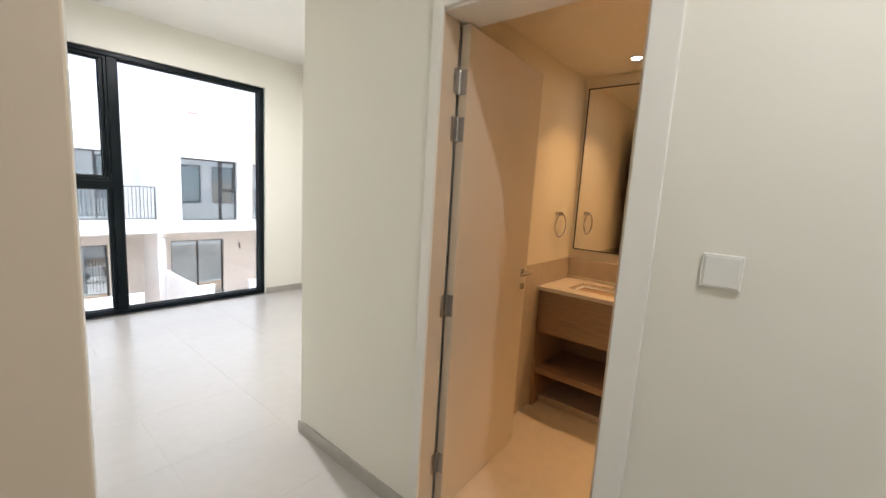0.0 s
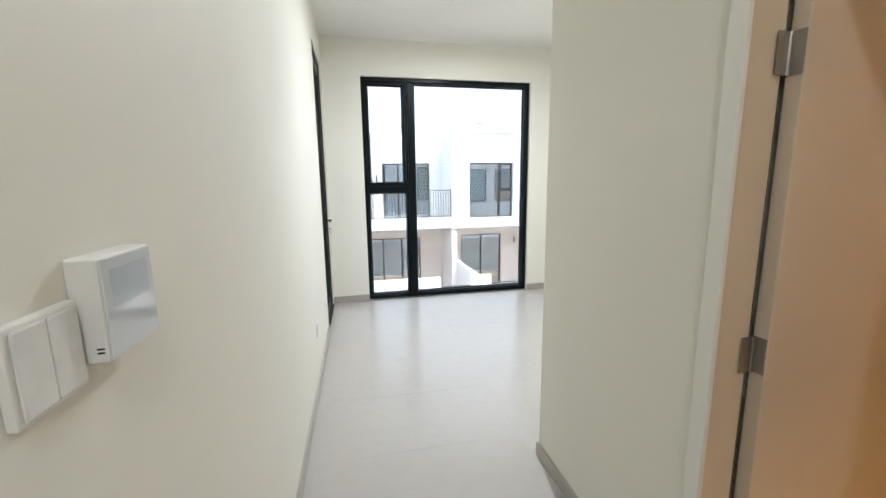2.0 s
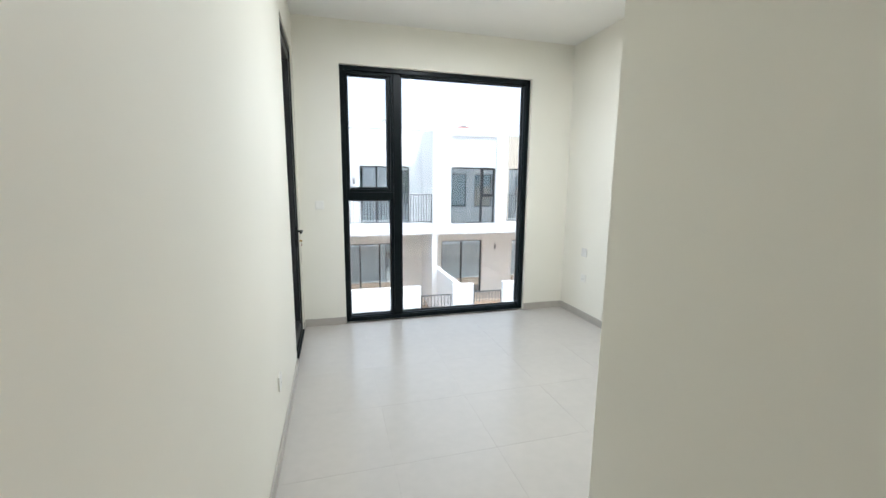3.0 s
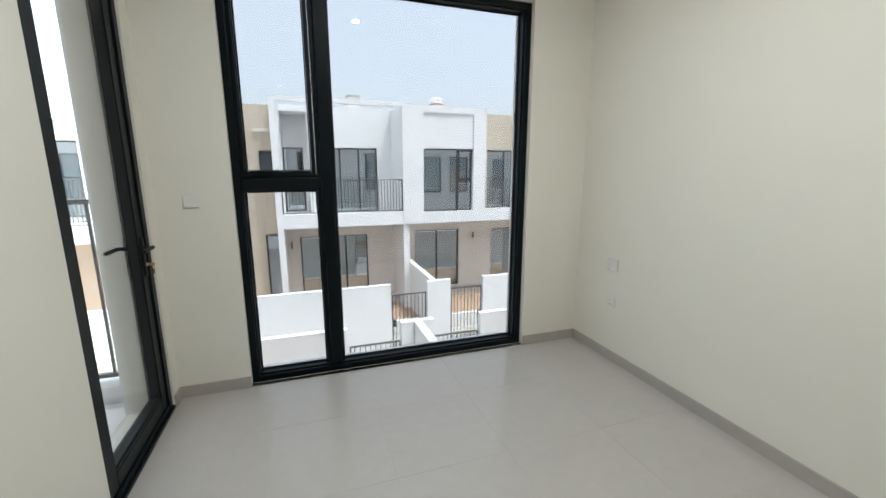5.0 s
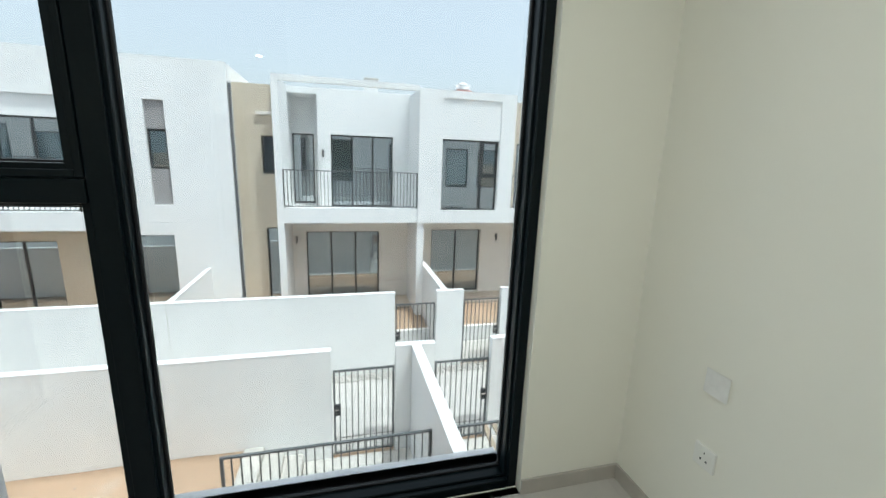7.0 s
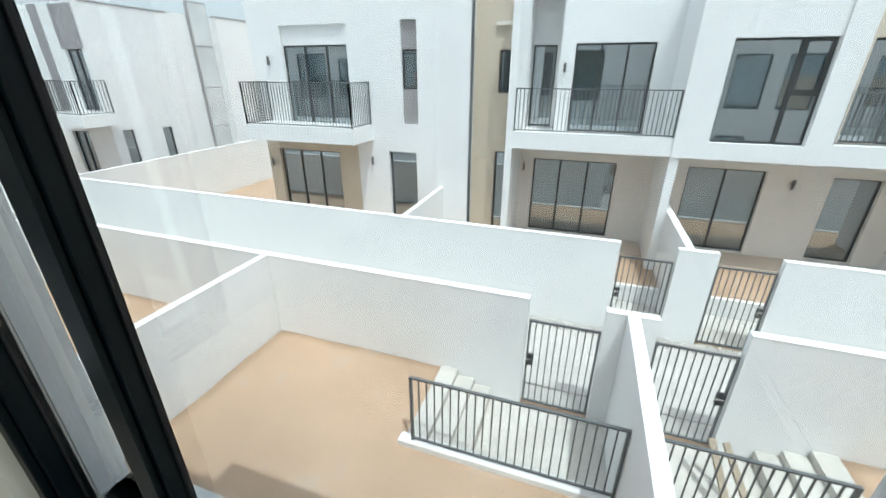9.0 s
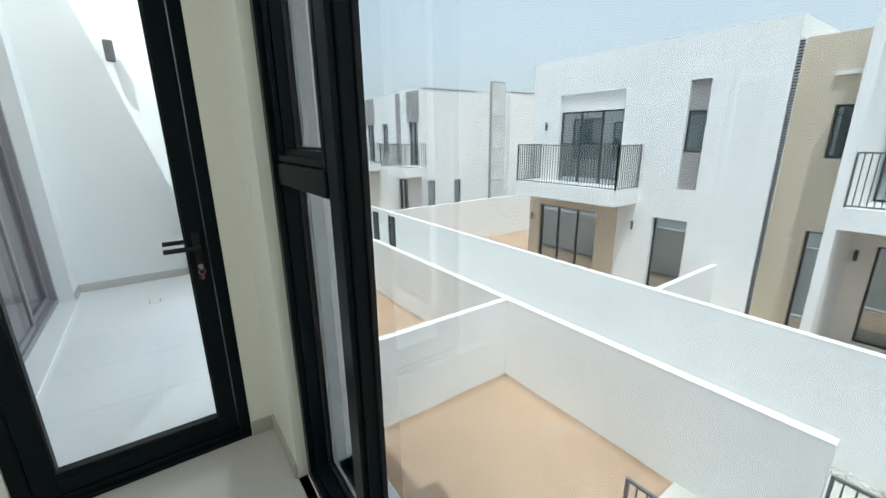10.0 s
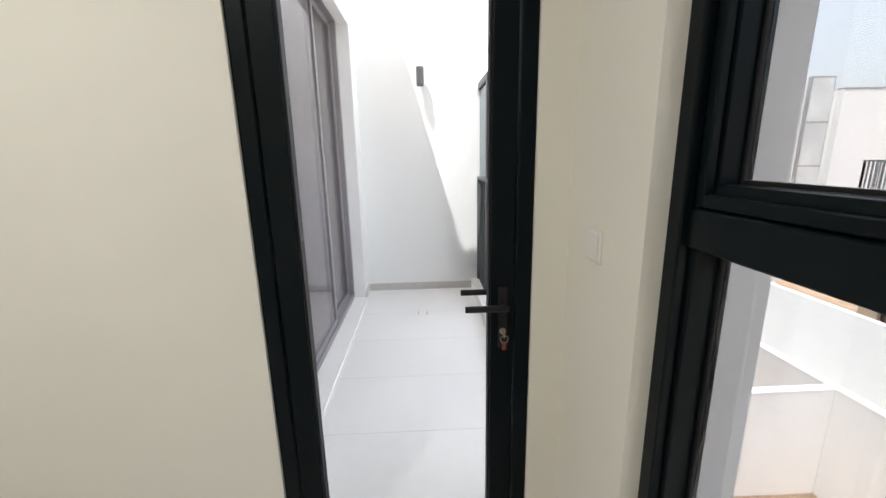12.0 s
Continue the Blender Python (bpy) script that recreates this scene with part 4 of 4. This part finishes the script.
# louvre strip and the set-back beige bay
louvre = thing("louvre_strip", (0, 0, 0), "tall narrow dark metal louvre strip on the corner", "louvre")
part("backing", box(-1.268, -1.17, L + 0.06, L + 0.1, -3.82, 3.45), COPING, louvre)
me = bpy.data.meshes.new("slat")
b = box(-1.265, -1.175, -0.012, 0.012, -0.016, 0.016)
b.to_mesh(me)
b.free()
me.materials.append(DARKALU)
for k in range(110):
    ob = new("slat", me)
    ob.parent = louvre
    ob.location = (0, L + 0.046, -3.78 + k * 0.0655)
bay = thing("beige_bay", (0, 0, 0), "beige rendered set-back bay with narrow windows", "house bay")
part("wall", slab("y", 17.55, 17.8, -1.27, -0.06, -3.82, 3.47, [(-0.52, -0.06, 0.85, 2.0), (-0.52, -0.06, -3.7, -0.83)]), BEIGE, bay)
part("roof", box(-1.27, -0.06, 17.8, 26, 3.1, 3.4), BEIGE, bay)
part("ledge", box(-0.62, -0.06, 17.46, 17.55, 2.6, 2.7), PALEBEIGE, bay)
house_window(bay, -0.52, -0.07, 0.85, 2.0, 17.65, 1)
house_window(bay, -0.52, -0.07, -3.7, -0.83, 17.65, 1)
part("room_back", box(-1.27, -0.06, 18.2, 18.3, -3.8, 3.1), INNER, bay)

# the next block down the lane
E = -17.0


def end_block(x, label):
    """A block whose end wall faces +x at x, with a glazed stair tower and a corner balcony."""
    t = thing("end_house", (0, 0, 0), label, "house", group="far houses")
    part("end_wall", slab("x", x - 0.25, x, 17.45, 21.1, -3.82, 3.90, [(17.62, 18.12, -3.0, -0.93), (19.47, 19.97, -3.0, -1.0)]), STUCCO, t)
    part("end_wall", box(x - 0.55, x - 0.30, 21.1, 27.0, -3.82, 4.0), STUCCO, t)
    part("end_wall", box(x - 0.30, x, 23.9, 27.0, -3.82, 4.02), STUCCO, t)
    part("parapet", box(x - 0.26, x + 0.02, 17.43, 21.1, 3.90, 3.97), GREYREND, t)
    part("parapet", box(x - 0.32, x + 0.02, 23.9, 27.0, 4.02, 4.09), GREYREND, t)
    tower = part("stair_window", box(x - 0.30, x - 0.12, 22.42, 23.55, -3.8, 4.6), GREYREND, t, "tall glazed stair window")
    for k in range(4):
        part("pane", box(x - 0.118, x - 0.10, 22.47, 23.5, -3.2 + k * 1.95, -3.2 + k * 1.95 + 1.88), REFLECTGLAZING, tower)
    for y0, y1, z1 in ((17.62, 18.12, -0.93), (19.47, 19.97, -1.0)):
        w = part("window", ring("x", x - 0.12, x - 0.06, y0, y1, -3.0, z1, 0.04, 0), DARKALU, t)
        part("pane", box(x - 0.10, x - 0.09, y0 + 0.04, y1 - 0.04, -2.96, z1 - 0.04), FARGLASS, w)
    part("front_wall", slab("y", 17.20, 17.45, x - 5.3, x, -3.82, 3.90, [(x - 1.25, x - 0.25, -0.1, 2.25), (x - 2.6, x - 1.5, -3.4, -0.98), (x - 4.5, x - 3.7, 0.6, 2.25)]), STUCCO, t)
    part("grey_panel", box(x - 1.35, x - 0.1, 17.15, 17.198, 2.25, 3.82), GREYREND, t, "grey rendered panel over the balcony door")
    part("grey_strip", box(x - 2.62, x - 2.12, 17.16, 17.198, -0.1, 3.86), GREYREND, t, "narrow grey strip up the house front")
    house_window(t, x - 1.25, x - 0.25, -0.1, 2.25, 17.3, 2)
    house_window(t, x - 2.6, x - 1.5, -3.4, -0.98, 17.3, 2)
    house_window(t, x - 4.5, x - 3.7, 0.6, 2.25, 17.3, 1)
    part("balcony_slab", box(x - 2.4, x + 0.55, 15.9, 17.2, -0.62, -0.15), STUCCO, t)
    part("roof", box(x - 5.3, x - 0.56, 17.45, 27.0, 3.3, 3.7), STUCCO, t)
    part("back_wall", box(x - 5.36, x - 5.3, 17.2, 27.0, -3.82, 3.9), STUCCO, t)
    railing("balcony_railing", x - 2.35, x + 0.50, 15.95, -0.15, 1.10, "dark grey metal railing of a far balcony", ends=((x + 0.50, 17.18), (x - 2.35, 17.18)), group="far railings", gap=0.14, bar=0.012)
    return t


end_block(E, "white rendered end house with glazed stair tower")
end_block(E - 5.4, "white rendered house further down the lane")
end_block(E - 10.8, "white rendered house far down the lane")
end_block(E - 16.2, "white rendered last house down the lane")

# the outdoor plan lies a little west of the room's axis
for ob in list(bpy.data.objects):
    if ob not in indoors and ob.parent is None:
        ob.location.x -= 0.085 if ob in gardens else 0.01
        ob.location.z += 0.11

# ---- paving and floor pieces ----
def pieces(name, parent, mat, x0, x1, y0, y1, z0, z1, w, d, gap, ox=0.0, oy=0.0, skip=()):
    """Tiles laid in a grid from (ox, oy), cut at the edges, each an object of its own; alike tiles share a mesh."""
    meshes = {}
    i0, i1 = math.floor((x0 - ox) / w), math.ceil((x1 - ox) / w)
    j0, j1 = math.floor((y0 - oy) / d), math.ceil((y1 - oy) / d)
    for i in range(i0, i1):
        for j in range(j0, j1):
            a, b = max(x0, ox + i * w + gap / 2), min(x1, ox + (i + 1) * w - gap / 2)
            c, e = max(y0, oy + j * d + gap / 2), min(y1, oy + (j + 1) * d - gap / 2)
            if b - a < 0.01 or e - c < 0.01 or any(s[0] < (a + b) / 2 < s[1] and s[2] < (c + e) / 2 < s[3] for s in skip):
                continue
            size = (round(b - a, 3), round(e - c, 3))
            if size not in meshes:
                bm = box(-size[0] / 2, size[0] / 2, -size[1] / 2, size[1] / 2, z0, z1)
                top_edges = [ed for ed in bm.edges if all(abs(q.co.z - z1) < 1e-6 for q in ed.verts)]
                bmesh.ops.bevel(bm, geom=top_edges, offset=0.00015, segments=1, affect="EDGES")
                me = bpy.data.meshes.new(name)
                bm.to_mesh(me)
                bm.free()
                me.materials.append(mat)
                meshes[size] = me
            ob = new(name, meshes[size])
            ob.parent = parent
            ob.location = ((a + b) / 2, (c + e) / 2, 0)


pieces("tile", floor, TILE, 0.0, NX, -1.6, NY, -0.006, 0.0, 0.61, 0.61, 0.0007, 0.0, 0.02)
pieces("tile", floor, TILE, 0.0, RX, NY, 5.5, -0.006, 0.0, 0.61, 0.61, 0.0007, 0.0, 0.02)
pieces("tile", balc, BALTILE, BX, -0.27, 4.30, 5.52, -0.012, 0.0, 0.6, 0.6, 0.0022, -0.18, 4.35)
lane = bpy.data.objects["road"]
pieces("paver", lane, PAVER, 0.0, 8.0, 11.5, 13.55, LANE - 0.01, LANE + 0.02, 0.5, 0.5, 0.004, 0, 11.5)
rng = random.Random(5)
stones = []
for k in range(5):
    bm = bmesh.new()
    bmesh.ops.create_icosphere(bm, subdivisions=1, radius=0.03)
    for q in bm.verts:
        q.co *= 0.75 + 0.5 * rng.random()
        q.co.z *= 0.65
    stones.append(bm)
bm = bmesh.new()
for y0, y1 in ((13.62, 13.98),):
    for k in range(1500):
        src = stones[k % 5]
        m = pose(rng.uniform(-1, 8), rng.uniform(y0, y1), LANE + 0.11 + rng.uniform(0.01, 0.05), rng.uniform(0, 360), rng.uniform(0, 360), 0)
        m = m @ Matrix.Scale(rng.uniform(0.5, 1.3), 4)
        vs = [bm.verts.new(m @ q.co) for q in src.verts]
        for f in src.faces:
            bm.faces.new([vs[q.index] for q in f.verts])
for s in stones:
    s.free()
peb = bmesh.new()
for k in range(90):
    m = pose(rng.uniform(-3.6, 3.0), rng.uniform(6.5, 10.8), -3.71 + rng.uniform(-0.005, 0.01), rng.uniform(0, 360), rng.uniform(0, 360), 0)
    bmesh.ops.create_icosphere(peb, subdivisions=1, radius=rng.uniform(0.008, 0.02), matrix=m)
tagged(part("pebbles", peb, GRAVEL), "scattered pale pebbles and chips on the sand", "pebbles", kind="stuff")
tagged(part("gravel", bm, GRAVEL), "white loose gravel strip beside the lane paving", "gravel", kind="stuff")
